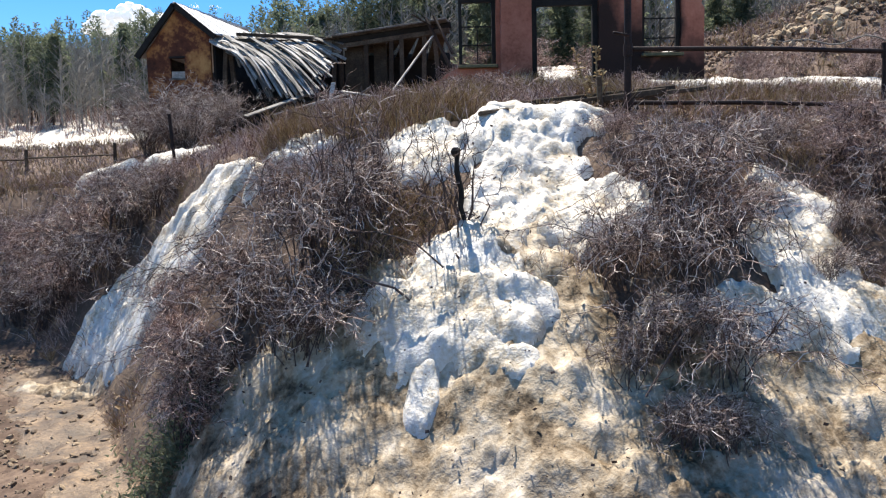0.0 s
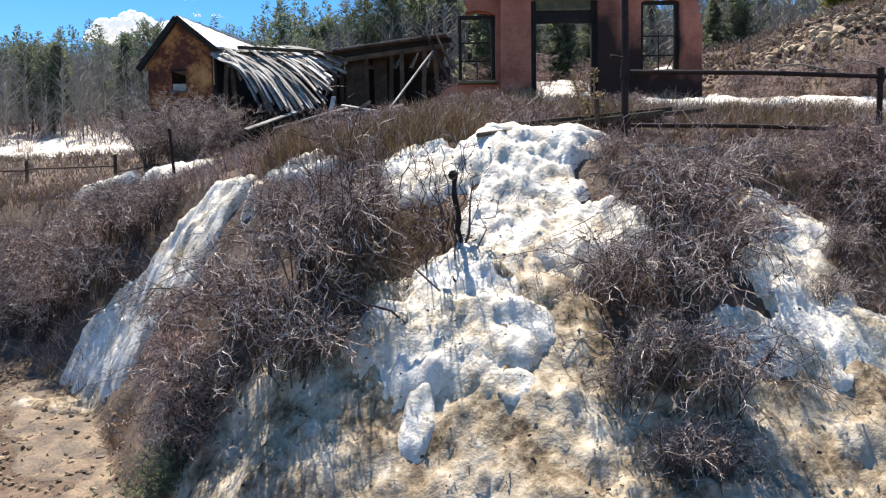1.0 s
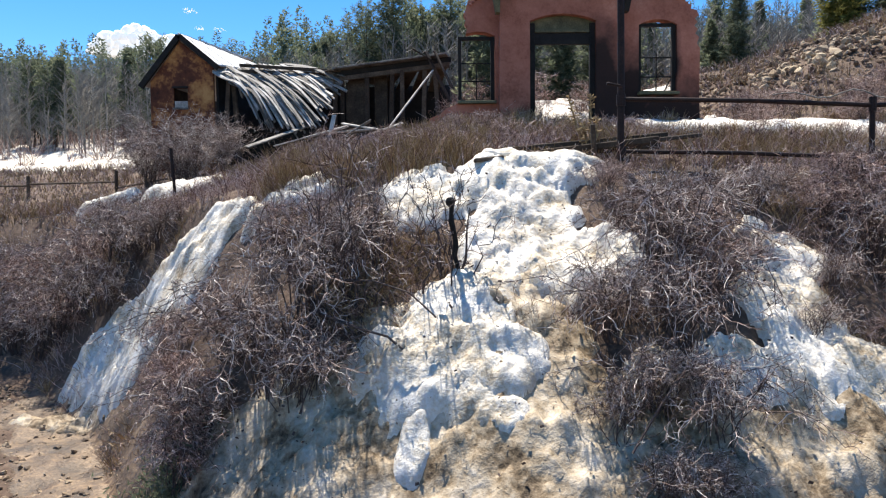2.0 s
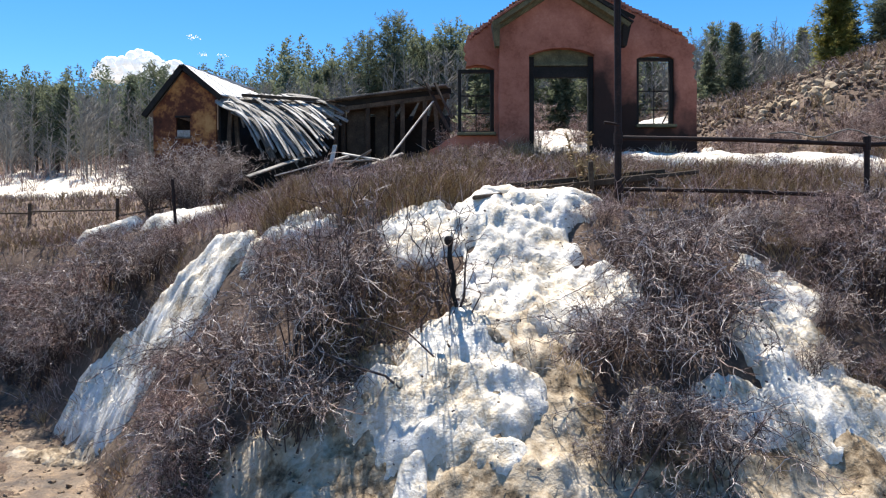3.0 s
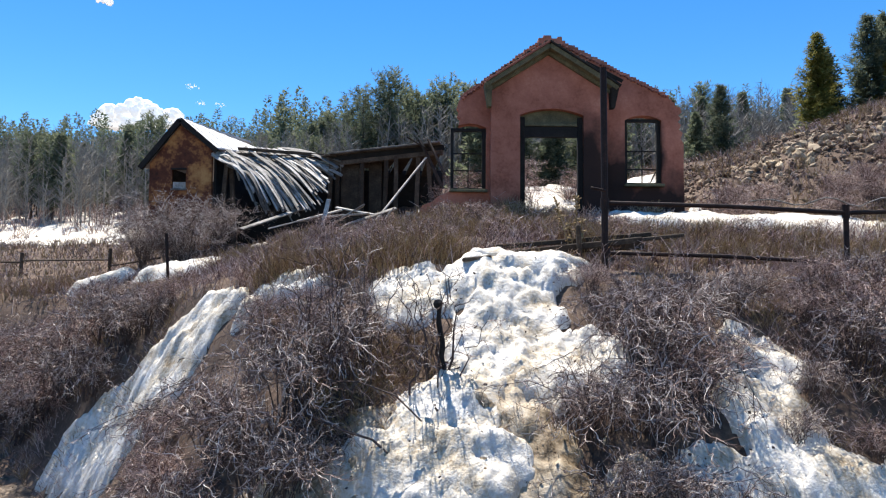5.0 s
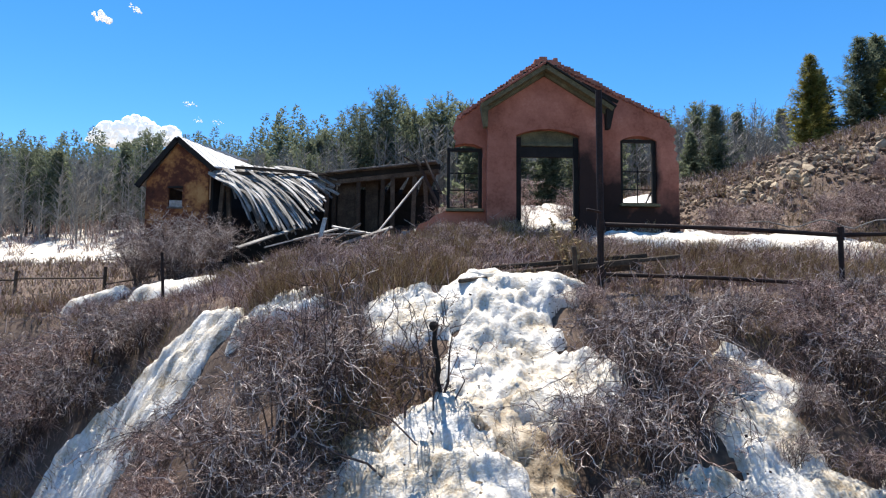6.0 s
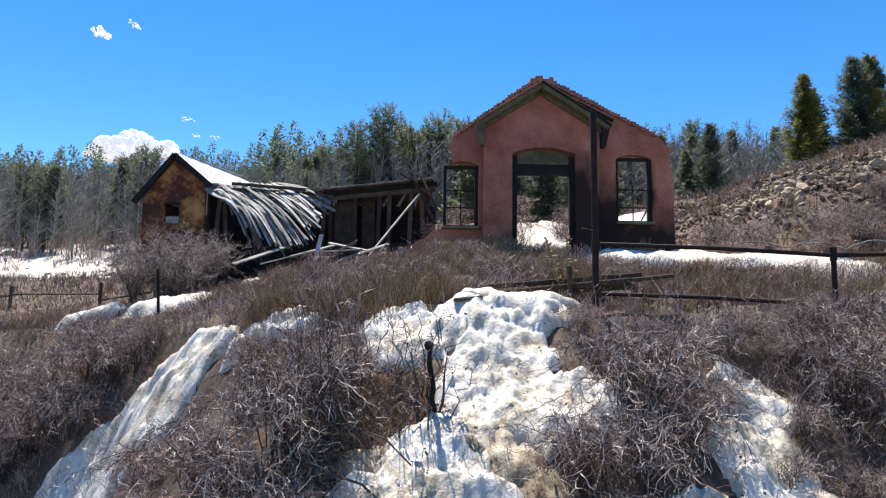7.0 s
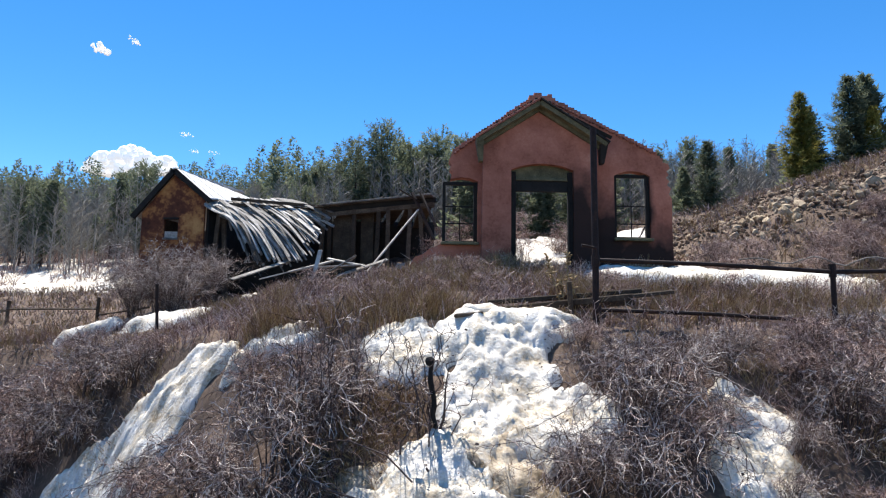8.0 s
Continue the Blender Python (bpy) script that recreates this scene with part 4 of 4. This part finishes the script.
for x0, x1, h in ((2.05, 2.03, 0.95), (2.0, 1.74, 0.9), (2.08, 2.12, 0.65), (2.02, 1.94, 0.55)):
    y0 = 9.0
    z0 = ground_z(x0, y0) - 0.05
    pipe("stalk", [(x0, y0, z0), ((x0 + x1) / 2, y0, z0 + h * 0.5), (x1, y0, z0 + h)], 0.011, WEED, sides=5, mat=M_STRAW)
    fl = []
    for q in range(26):
        t = rnd.uniform(0.5, 1.0)
        b = (x0 + (x1 - x0) * t, y0, z0 + h * t)
        fl.append([(b, 0.012), ((b[0] + rnd.gauss(0, 0.035), b[1] + rnd.gauss(0, 0.03), b[2] + rnd.uniform(-0.01, 0.05)), 0.008)])
    tagged(part("seed_head", tubes(fl, 4), M_STRAW, WEED), kind="stuff")
RAIL = thing("rail_fence", "broken weathered rail fence at the meadow's edge", "fence")
for x in (-9.9, -12.6, -15.2):
    z0 = ground_z(x, 21.0)
    pipe("post", [(x, 21.0, z0 - 0.2), (x + 0.03, 21.0, z0 + 0.8)], 0.05, RAIL, sides=6, mat=M_OLDWOOD)
for x0, x1, up in ((-15.2, -12.6, 0.6), (-12.6, -9.9, 0.55), (-9.9, -8.3, 0.25)):
    pipe("rail", [(x0, 20.95, ground_z(x0, 21) + up), (x1, 20.95, ground_z(x1, 21) + up - 0.1)], 0.028, RAIL, sides=6, mat=M_OLDWOOD)
# bent old branches arching over the snow
for pts, r in (([(-0.95, 6.6, 2.6), (-0.6, 6.35, 2.62), (-0.25, 6.2, 2.52), (0.0, 6.1, 2.3)], 0.009), ([(-1.1, 6.4, 2.3), (-0.75, 6.2, 2.2), (-0.45, 6.15, 2.12), (-0.3, 6.1, 2.0)], 0.012), ([(2.0, 5.3, 2.0), (1.75, 5.15, 1.75), (1.5, 5.05, 1.4)], 0.01)):
    ob = thing("fallen_branch", "thin bent bare branch over the snow", "branch", "loose branches")
    pipe("wood", pts, r, ob, sides=5, mat=M_STEM)
rnd = random.Random(19)
vs, fs = [], []
for k in range(1500):
    x, y = rnd.uniform(-2.2, 4.2), rnd.uniform(4.2, 8.2)
    z = ground_z(x, y) + rnd.uniform(0.08, 0.24)
    hs = 0.006 + 0.016 * rnd.random() ** 3
    turn = Euler((rnd.gauss(0.6, 0.4), rnd.gauss(0, 0.4), rnd.uniform(0, 6))).to_matrix()
    b = len(vs)
    for p in ((-1, -0.6, 0), (1, -0.6, 0), (1.2, 0.5, 0.2), (-0.8, 0.7, 0.1)):
        vs.append(tuple(Vector((x, y, z)) + turn @ (Vector(p) * hs)))
    fs.append((b, b + 1, b + 2, b + 3))
tagged(part("litter", (vs, [], fs), M_STEM), "dark dead leaf crumbs strewn on the snow", "litter", kind="stuff")
JUNIPER = thing("juniper", "dark green low evergreen bush in the thicket", "shrub")
rnd = random.Random(14)
vs, fs = [], []
for k in range(1500):
    c = Vector((-2.75 + rnd.gauss(0, 0.22), 6.55 + rnd.gauss(0, 0.2), 0))
    c.z = ground_z(c.x, c.y) + abs(rnd.gauss(0, 0.25))
    d = Vector((rnd.gauss(0, 1), rnd.gauss(-0.3, 1), rnd.gauss(0.6, 0.7))).normalized() * 0.07
    u = d.orthogonal().normalized() * 0.012
    b = len(vs)
    vs += [tuple(c - u), tuple(c + u), tuple(c + d)]
    fs.append((b, b + 1, b + 2))
tagged(part("foliage", (vs, [], fs), M_NEEDLE, JUNIPER), kind="stuff")

M_WET = material("wet_mud", [(0.36, (0.03, 0.019, 0.012)), (0.5, (0.11, 0.072, 0.042)), (0.64, (0.27, 0.185, 0.11))], 2.2, 0.55, 1.0, 11, spec=0.4, bump_dist=0.05)
mud = snow_sheet("mud", [(-4.6, 8.6, 1.5, 0.8, -0.9), (-6.6, 11.0, 1.2, 0.6, -0.9), (-3.2, 6.8, 0.8, 1.2, 0.5), (-5.5, 9.8, 1.0, 0.8, -0.9)], 0.012, 0.06, M_WET, "wet muddy ground with a trickle of meltwater", 0.01, 0.15, 1.5, 15.0)
mud["category"] = "mud"

# ================= rocks of the spoil heap =================
def rock_bm(rnd, bm, p, s):
    r = bmesh.ops.create_icosphere(bm, subdivisions=1, radius=1)
    q = Euler((rnd.uniform(0, 6), rnd.uniform(0, 6), rnd.uniform(0, 6))).to_matrix().to_4x4()
    sc = Matrix.Diagonal((s * rnd.uniform(0.7, 1.3), s * rnd.uniform(0.6, 1.0), s * rnd.uniform(0.4, 0.8), 1))
    for v in r["verts"]:
        v.co *= rnd.uniform(0.75, 1.15)
    bmesh.ops.transform(bm, matrix=Matrix.Translation(p) @ q @ sc, verts=r["verts"])


rnd = random.Random(77)
shapes = []
for k in range(8):
    bm = bmesh.new()
    rock_bm(rnd, bm, (0, 0, 0), 1.0)
    me = bpy.data.meshes.new("rock")
    bm.to_mesh(me)
    bm.free()
    me.materials.append(M_ROCK)
    shapes.append(me)
M_PALEROCK = material("pale_tan_rock", [(0.3, (0.16, 0.11, 0.07)), (0.5, (0.36, 0.27, 0.17)), (0.7, (0.56, 0.46, 0.33))], 2.6, 0.9, 0.6, 8, per_object=0.1)
pale_shapes = []
for me in shapes:
    pale = me.copy()
    pale.materials[0] = M_PALEROCK
    pale_shapes.append(pale)
vs, fs = [], []
for k in range(9000):
    x, y = rnd.uniform(7.2, 20), rnd.uniform(15.8, 25)
    if x < 7 + (21.5 - y) * 0.3 or fbm(x, y, 0.5, 6.0) < rnd.uniform(-0.5, 0.1) + 0.12 * (19 - y):
        continue
    s = 0.025 + 0.12 * rnd.random() ** 4
    me = shapes[k % 8]
    m = Matrix.Translation((x, y, ground_z(x, y) + s * 0.2)) @ Euler((rnd.uniform(0, 6), rnd.uniform(0, 6), rnd.uniform(0, 6))).to_matrix().to_4x4() @ Matrix.Scale(s, 4)
    b = len(vs)
    vs += [tuple(m @ v.co) for v in me.vertices]
    fs += [tuple(b + i for i in p.vertices) for p in me.polygons]
tagged(part("rubble", (vs, [], fs), M_RUBBLE), "loose tan and brown rubble of the spoil heap", "rubble", kind="stuff")
vs, fs = [], []
for k in range(9000):
    x, y = rnd.uniform(-9, -1.5), rnd.uniform(4.5, 13)
    if y > along(x, TOE) + 0.3:
        continue
    st = 0.008 + 0.055 * rnd.random() ** 5
    me = shapes[k % 8]
    m = Matrix.Translation((x, y, ground_z(x, y) + st * 0.2)) @ Euler((rnd.uniform(0, 6), rnd.uniform(0, 6), rnd.uniform(0, 6))).to_matrix().to_4x4() @ Matrix.Scale(st, 4)
    b = len(vs)
    vs += [tuple(m @ v.co) for v in me.vertices]
    fs += [tuple(b + i for i in p.vertices) for p in me.polygons]
tagged(part("gravel", (vs, [], fs), M_ROCK), "tan gravel and pebbles on wet ground", "gravel", kind="stuff")
for k in range(70):
    x = rnd.uniform(8.5, 17)
    y = rnd.uniform(18, 22) if k % 3 else rnd.uniform(20.5, 22)
    s = rnd.uniform(0.08, 0.2) * (1.6 if k % 9 == 0 else 1)
    ob = new("rock", shapes[k % 8])
    ob.matrix_basis = Matrix.Translation((x, y, ground_z(x, y) + s * 0.2)) @ Euler((rnd.uniform(0, 6), rnd.uniform(0, 6), rnd.uniform(0, 6))).to_matrix().to_4x4() @ Matrix.Scale(s, 4)
    tagged(ob, "angular tan rock on the spoil heap", "rock", "rocks of the spoil heap")


for k in range(46):
    if k < 20:
        x, y = rnd.gauss(10.9, 0.7), rnd.uniform(19.6, 21.3)
    else:
        x, y = rnd.uniform(12.2, 15.5), rnd.uniform(17.6, 19.8)
    big_rock = rnd.uniform(0.1, 0.2) * (1.6 if k % 5 == 0 else 1)
    ob = new("rock", pale_shapes[k % 8])
    ob.matrix_basis = Matrix.Translation((x, y, ground_z(x, y) + big_rock * 0.3)) @ Euler((rnd.uniform(0, 6), rnd.uniform(0, 6), rnd.uniform(0, 6))).to_matrix().to_4x4() @ Matrix.Scale(big_rock, 4)
    tagged(ob, "pale tan broken rock on the spoil heap", "rock", "rocks of the spoil heap")


# ================= trees =================
def conifer(seed, h, mat, label, girth=1.0, gap=0.2, round_top=False, full=1.0):
    """A pine: trunk, whorls of limbs and a crown of many needle sprays gathered in lobes."""
    rnd = random.Random(seed)
    ob = thing("pine", label, "tree", "pines on the hillside")
    part("trunk", tubes([[((0, 0, -0.5), 0.014 * h), ((0.01 * h, 0, h * 0.5), 0.009 * h), ((0, 0, h * 0.98), 0.002 * h)]], 6), M_BARK, ob)
    vs, fs, limbs = [], [], []
    n = int(92 * full)
    for k in range(n):
        t = gap + (0.985 - gap) * ((k + rnd.random()) / n) ** 0.85
        a = k * 2.4 + rnd.gauss(0, 0.3)
        lobe = 0.75 + 0.45 * math.sin(a * 2 + t * 9 + seed) * (1 - t) + rnd.uniform(-0.25, 0.3)
        if round_top:
            reach = h * 0.155 * girth * math.sqrt(max(0.04, 1 - ((t - 0.6) / 0.43) ** 2)) * lobe
        else:
            reach = h * 0.215 * girth * (1.03 - t) ** 0.8 * lobe + 0.012 * h
        z = t * h
        up = rnd.uniform(0.1, 0.5) + 0.5 * t

        def at(s):
            return Vector((math.cos(a) * reach * s, math.sin(a) * reach * s, z - 0.1 * reach * s + up * reach * s * s))
        limbs.append([(tuple(at(0)), 0.003 * h * (1.1 - t)), (tuple(at(0.5)), 0.002 * h * (1.1 - t)), (tuple(at(0.95)), 0.0008 * h)])
        for q in range(6):
            s = 0.25 + 0.78 * (q + rnd.random() * 0.8) / 6
            c0 = at(s)
            size = h * 0.036 * (1.1 - 0.55 * t) * rnd.uniform(0.8, 1.2)
            for w in range(int(7 * full)):
                d = Vector((math.cos(a) * 0.5 + rnd.gauss(0, 0.8), math.sin(a) * 0.5 + rnd.gauss(0, 0.8), rnd.gauss(0.35, 0.6))).normalized()
                u = d.orthogonal().normalized() * size * 0.2
                c = c0 + Vector((rnd.gauss(0, 0.5), rnd.gauss(0, 0.5), rnd.gauss(0, 0.4))) * size
                b = len(vs)
                vs += [tuple(c - u), tuple(c + u), tuple(c + d * size * 1.35 + u * 0.4), tuple(c + d * size * 1.35 - u * 0.4)]
                fs.append((b, b + 1, b + 2, b + 3))
    tagged(part("branch_mass", tubes(limbs, 3), M_BARK, ob), kind="stuff")
    tagged(part("crown", (vs, [], fs), mat, ob), kind="stuff")
    return ob


def bare_tree(seed, h, label):
    rnd = random.Random(seed)
    ob = thing("aspen", label, "tree", "bare aspens on the hillside")
    trunk = [((0, 0, -0.4), 0.010 * h), ((rnd.gauss(0, 0.01) * h, 0, h * 0.35), 0.0075 * h), ((rnd.gauss(0, 0.015) * h, rnd.gauss(0, 0.01) * h, h * 0.7), 0.004 * h), ((0, 0, h), 0.0015 * h)]
    part("trunk", tubes([trunk], 5), M_ASPEN, ob)
    lines = []
    for k in range(34):
        t = rnd.uniform(0.25, 0.97)
        a = rnd.uniform(0, 6.283)
        L = h * 0.2 * (1.1 - t) ** 0.6 * rnd.uniform(0.6, 1.2)
        p = (0, 0, t * h)
        d = Vector((math.cos(a), math.sin(a), rnd.uniform(0.5, 1.1))).normalized()
        e = Vector(p) + d * L * 0.55
        f = e + (d + Vector((rnd.gauss(0, .25), rnd.gauss(0, .25), 0.3))) * L * 0.45
        lines.append([(p, 0.0028 * h), (tuple(e), 0.002 * h), (tuple(f), 0.001 * h)])
        for q in range(5):
            g = Vector(p).lerp(f, rnd.uniform(0.3, 0.95))
            i = g + (d + Vector((rnd.gauss(0, .7), rnd.gauss(0, .7), rnd.gauss(0.2, .4)))) * L * 0.35
            lines.append([(tuple(g), 0.0013 * h), (tuple(i), 0.0006 * h)])
    tagged(part("crown", tubes(lines, 3), M_ASPEN, ob), kind="stuff")
    return ob


PINE = "dark green pine on the wooded hillside"
pines = [conifer(61, 10, M_NEEDLE, PINE, 1.2, 0.25, True), conifer(62, 10, M_NEEDLE, PINE, 1.0, 0.3), conifer(63, 10, M_NEEDLE, PINE, 1.5, 0.2, True), conifer(64, 10, M_NEEDLE, PINE, 0.9, 0.35)]
aspens = [bare_tree(71, 9, "pale leafless aspen in the woods"), bare_tree(72, 9, "pale leafless aspen in the woods"), bare_tree(73, 9, "pale leafless aspen in the woods")]
rnd = random.Random(9)


def stand(model, x, y, size, used=set()):
    plant(model, x, y, rnd.uniform(0, 360), size, 0.2, first=model.name not in used)
    used.add(model.name)


for k in range(230):
    y = 46 + 34 * (k / 230)
    x = rnd.uniform(-0.7, 0.7) * y
    stand(pines[k % 4], x, y, rnd.uniform(0.38, 0.66) * (0.85 + 0.008 * (y - 46)) * (1.15 if -0.2 < x / y < 0.1 else 0.92))
for k in range(280):
    y = rnd.uniform(42, 66)
    x = rnd.uniform(-0.7, 0.7) * y
    stand(aspens[k % 3], x, y, rnd.uniform(0.45, 0.75))
for x, y, big_s, k in ((-27, 46, 0.62, 0), (-25, 45, 0.6, 2), (-19, 46, 0.7, 2), (-15.5, 44, 0.5, 2), (-15.0, 43, 0.45, 0), (-4.6, 44, 0.75, 2), (-3.0, 45, 0.85, 0), (-1.2, 46, 0.7, 2), (0.8, 47, 0.75, 2), (2.5, 45, 0.7, 0), (10.5, 44, 0.65, 3), (-24, 44, 0.6, 1), (-21, 47, 0.65, 3), (-7.6, 43, 0.5, 2), (14, 46, 0.55, 1), (17, 48, 0.6, 3), (20, 50, 0.6, 1), (24, 52, 0.62, 3), (27.5, 52, 0.66, 1), (15.5, 52, 0.66, 3), (22, 55, 0.7, 0), (31, 54, 0.66, 2)):
    stand(pines[k], x, y, big_s)
# the far woods, too dense to count
vs, fs, lines = [], [], []
for k in range(900):
    y = rnd.uniform(66, 125)
    x = rnd.uniform(-0.74, 0.74) * y
    z0 = ground_z(x, y) - 0.3
    h = rnd.uniform(5.0, 9.5) * (1.2 if -0.25 < x / y < 0.05 else 0.95)
    for q in range(190):
        t = 0.12 + 0.88 * (q / 190) ** 0.85
        a = rnd.uniform(0, 6.283)
        reach = h * 0.26 * (1.03 - t) ** 0.8 * rnd.random() ** 0.5 * (0.85 + 0.3 * math.sin(3 * a + 11 * t + x))
        c = Vector((x + math.cos(a) * reach, y + math.sin(a) * reach, z0 + t * h))
        d = Vector((math.cos(a) + rnd.gauss(0, 0.5), math.sin(a) + rnd.gauss(0, 0.5), rnd.gauss(0.4, 0.5))).normalized() * h * 0.06 * (1.15 - 0.7 * t)
        u = d.orthogonal().normalized() * h * 0.02 * (1.15 - 0.7 * t)
        b = len(vs)
        vs += [tuple(c - u), tuple(c + u), tuple(c + d + u * 0.3), tuple(c + d - u * 0.3)]
        fs.append((b, b + 1, b + 2, b + 3))
tagged(part("far_woods", (vs, [], fs), M_NEEDLE), "dense dark pines covering the far hillside", "woods", kind="stuff")
for k in range(1500):
    y = 41 + 55 * rnd.random() ** 1.6
    x = rnd.uniform(-0.74, 0.74) * y
    z0 = ground_z(x, y) - 0.3
    h = rnd.uniform(3.5, 6.5)
    lines.append([((x, y, z0), 0.05), ((x + rnd.gauss(0, 0.1), y, z0 + h * 0.6), 0.03), ((x + rnd.gauss(0, 0.2), y, z0 + h), 0.008)])
    for q in range(26):
        t = rnd.uniform(0.25, 0.95)
        L = h * 0.22 * (1.1 - t) + 0.15
        p = (x, y, z0 + t * h)
        a = rnd.uniform(0, 6.283)
        e = (x + math.cos(a) * L, y + math.sin(a) * L, z0 + t * h + L * rnd.uniform(0.5, 1.2))
        lines.append([(p, 0.022), (e, 0.008)])
tagged(part("far_aspens", tubes(lines, 3), M_ASPEN), "haze of bare grey aspens on the hillside", "woods", kind="stuff")
lines = []
for k in range(700):
    y = rnd.uniform(36, 60)
    x = rnd.uniform(-0.74, 0.74) * y
    if -0.15 < x / y < 0.35 and y < 40:
        continue
    z0 = ground_z(x, y) - 0.1
    for q in range(14):
        h = rnd.uniform(0.6, 1.8)
        lines.append([((x + rnd.gauss(0, 0.2), y + rnd.gauss(0, 0.2), z0), 0.018), ((x + rnd.gauss(0, 0.5), y + rnd.gauss(0, 0.5), z0 + h), 0.006)])
tagged(part("undergrowth", tubes(lines, 3), M_REDTWIG), "bare brown undergrowth at the wood's edge", "undergrowth", kind="stuff")
tall = conifer(66, 7.5, M_NEEDLE, "tall green pine above the spoil heap", 1.45, 0.03, full=1.5)
yel = conifer(67, 6.0, M_YNEEDLE, "yellow-green pine above the spoil heap", 1.15, 0.03, full=1.5)
plant(yel, 17.35, 30, 0, 0.8, 0.2, first=True)
plant(tall, 19.7, 30, 0, 0.66, 0.2, first=True)
plant(tall, 21.2, 31, 120, 0.7, 0.2)
plant(tall, 18.6, 31.5, 200, 0.6, 0.2)
plant(yel, 20.4, 29.4, 90, 0.5, 0.2)
plant(tall, 23.5, 31, 60, 0.76, 0.2)
plant(tall, 11.75, 27.2, 40, 0.42, 0.2)
plant(tall, 11.0, 27.9, 140, 0.3, 0.2)
for x, y, size in ((2.6, 36, 0.9), (4.6, 37, 1.0), (6.4, 36, 0.85), (8.3, 37, 0.9), (10.2, 38, 0.9)):
    plant(tall, x, y, x * 90, size * 0.8, 0.2)

# ================= clouds =================
for name, cx, cy, cz, w, h, n, seed in (("cloud", -348, 800, 198, 54, 31, 280, 1), ("cloud", -394, 800, 340, 9, 12, 34, 2), ("cloud", -355, 800, 351, 5, 6, 24, 3), ("cloud", -286, 800, 236, 7, 4, 24, 4), ("cloud", -275, 800, 217, 5, 3, 20, 5), ("cloud", -252, 800, 215, 6, 3, 20, 6)):
    rnd = random.Random(seed)
    bm = bmesh.new()
    for k in range(n):
        u = rnd.uniform(-1, 1)
        r = h * rnd.uniform(0.08, 0.26) * (1.1 - 0.5 * abs(u))
        v = rnd.uniform(0, 1) * (1 - u * u) ** 0.5 * (0.8 + 0.2 * math.sin(7 * u + seed))
        bmesh.ops.create_icosphere(bm, subdivisions=2, radius=r, matrix=Matrix.Translation((cx + w * u, cy + rnd.uniform(-8, 8), cz + h * (v - 0.3) + (0.5 * w * u if 1 < seed < 4 else 0) * -0.6)))
    for vtx in bm.verts:
        vtx.co += vtx.normal * 0.1 * h * noise.fractal(vtx.co * (4.0 / h), 0.8, 2.0, 4)
    tagged(part(name, bm, M_CLOUD, smooth=True), "white cumulus cloud in a blue sky", "cloud", kind="structure")
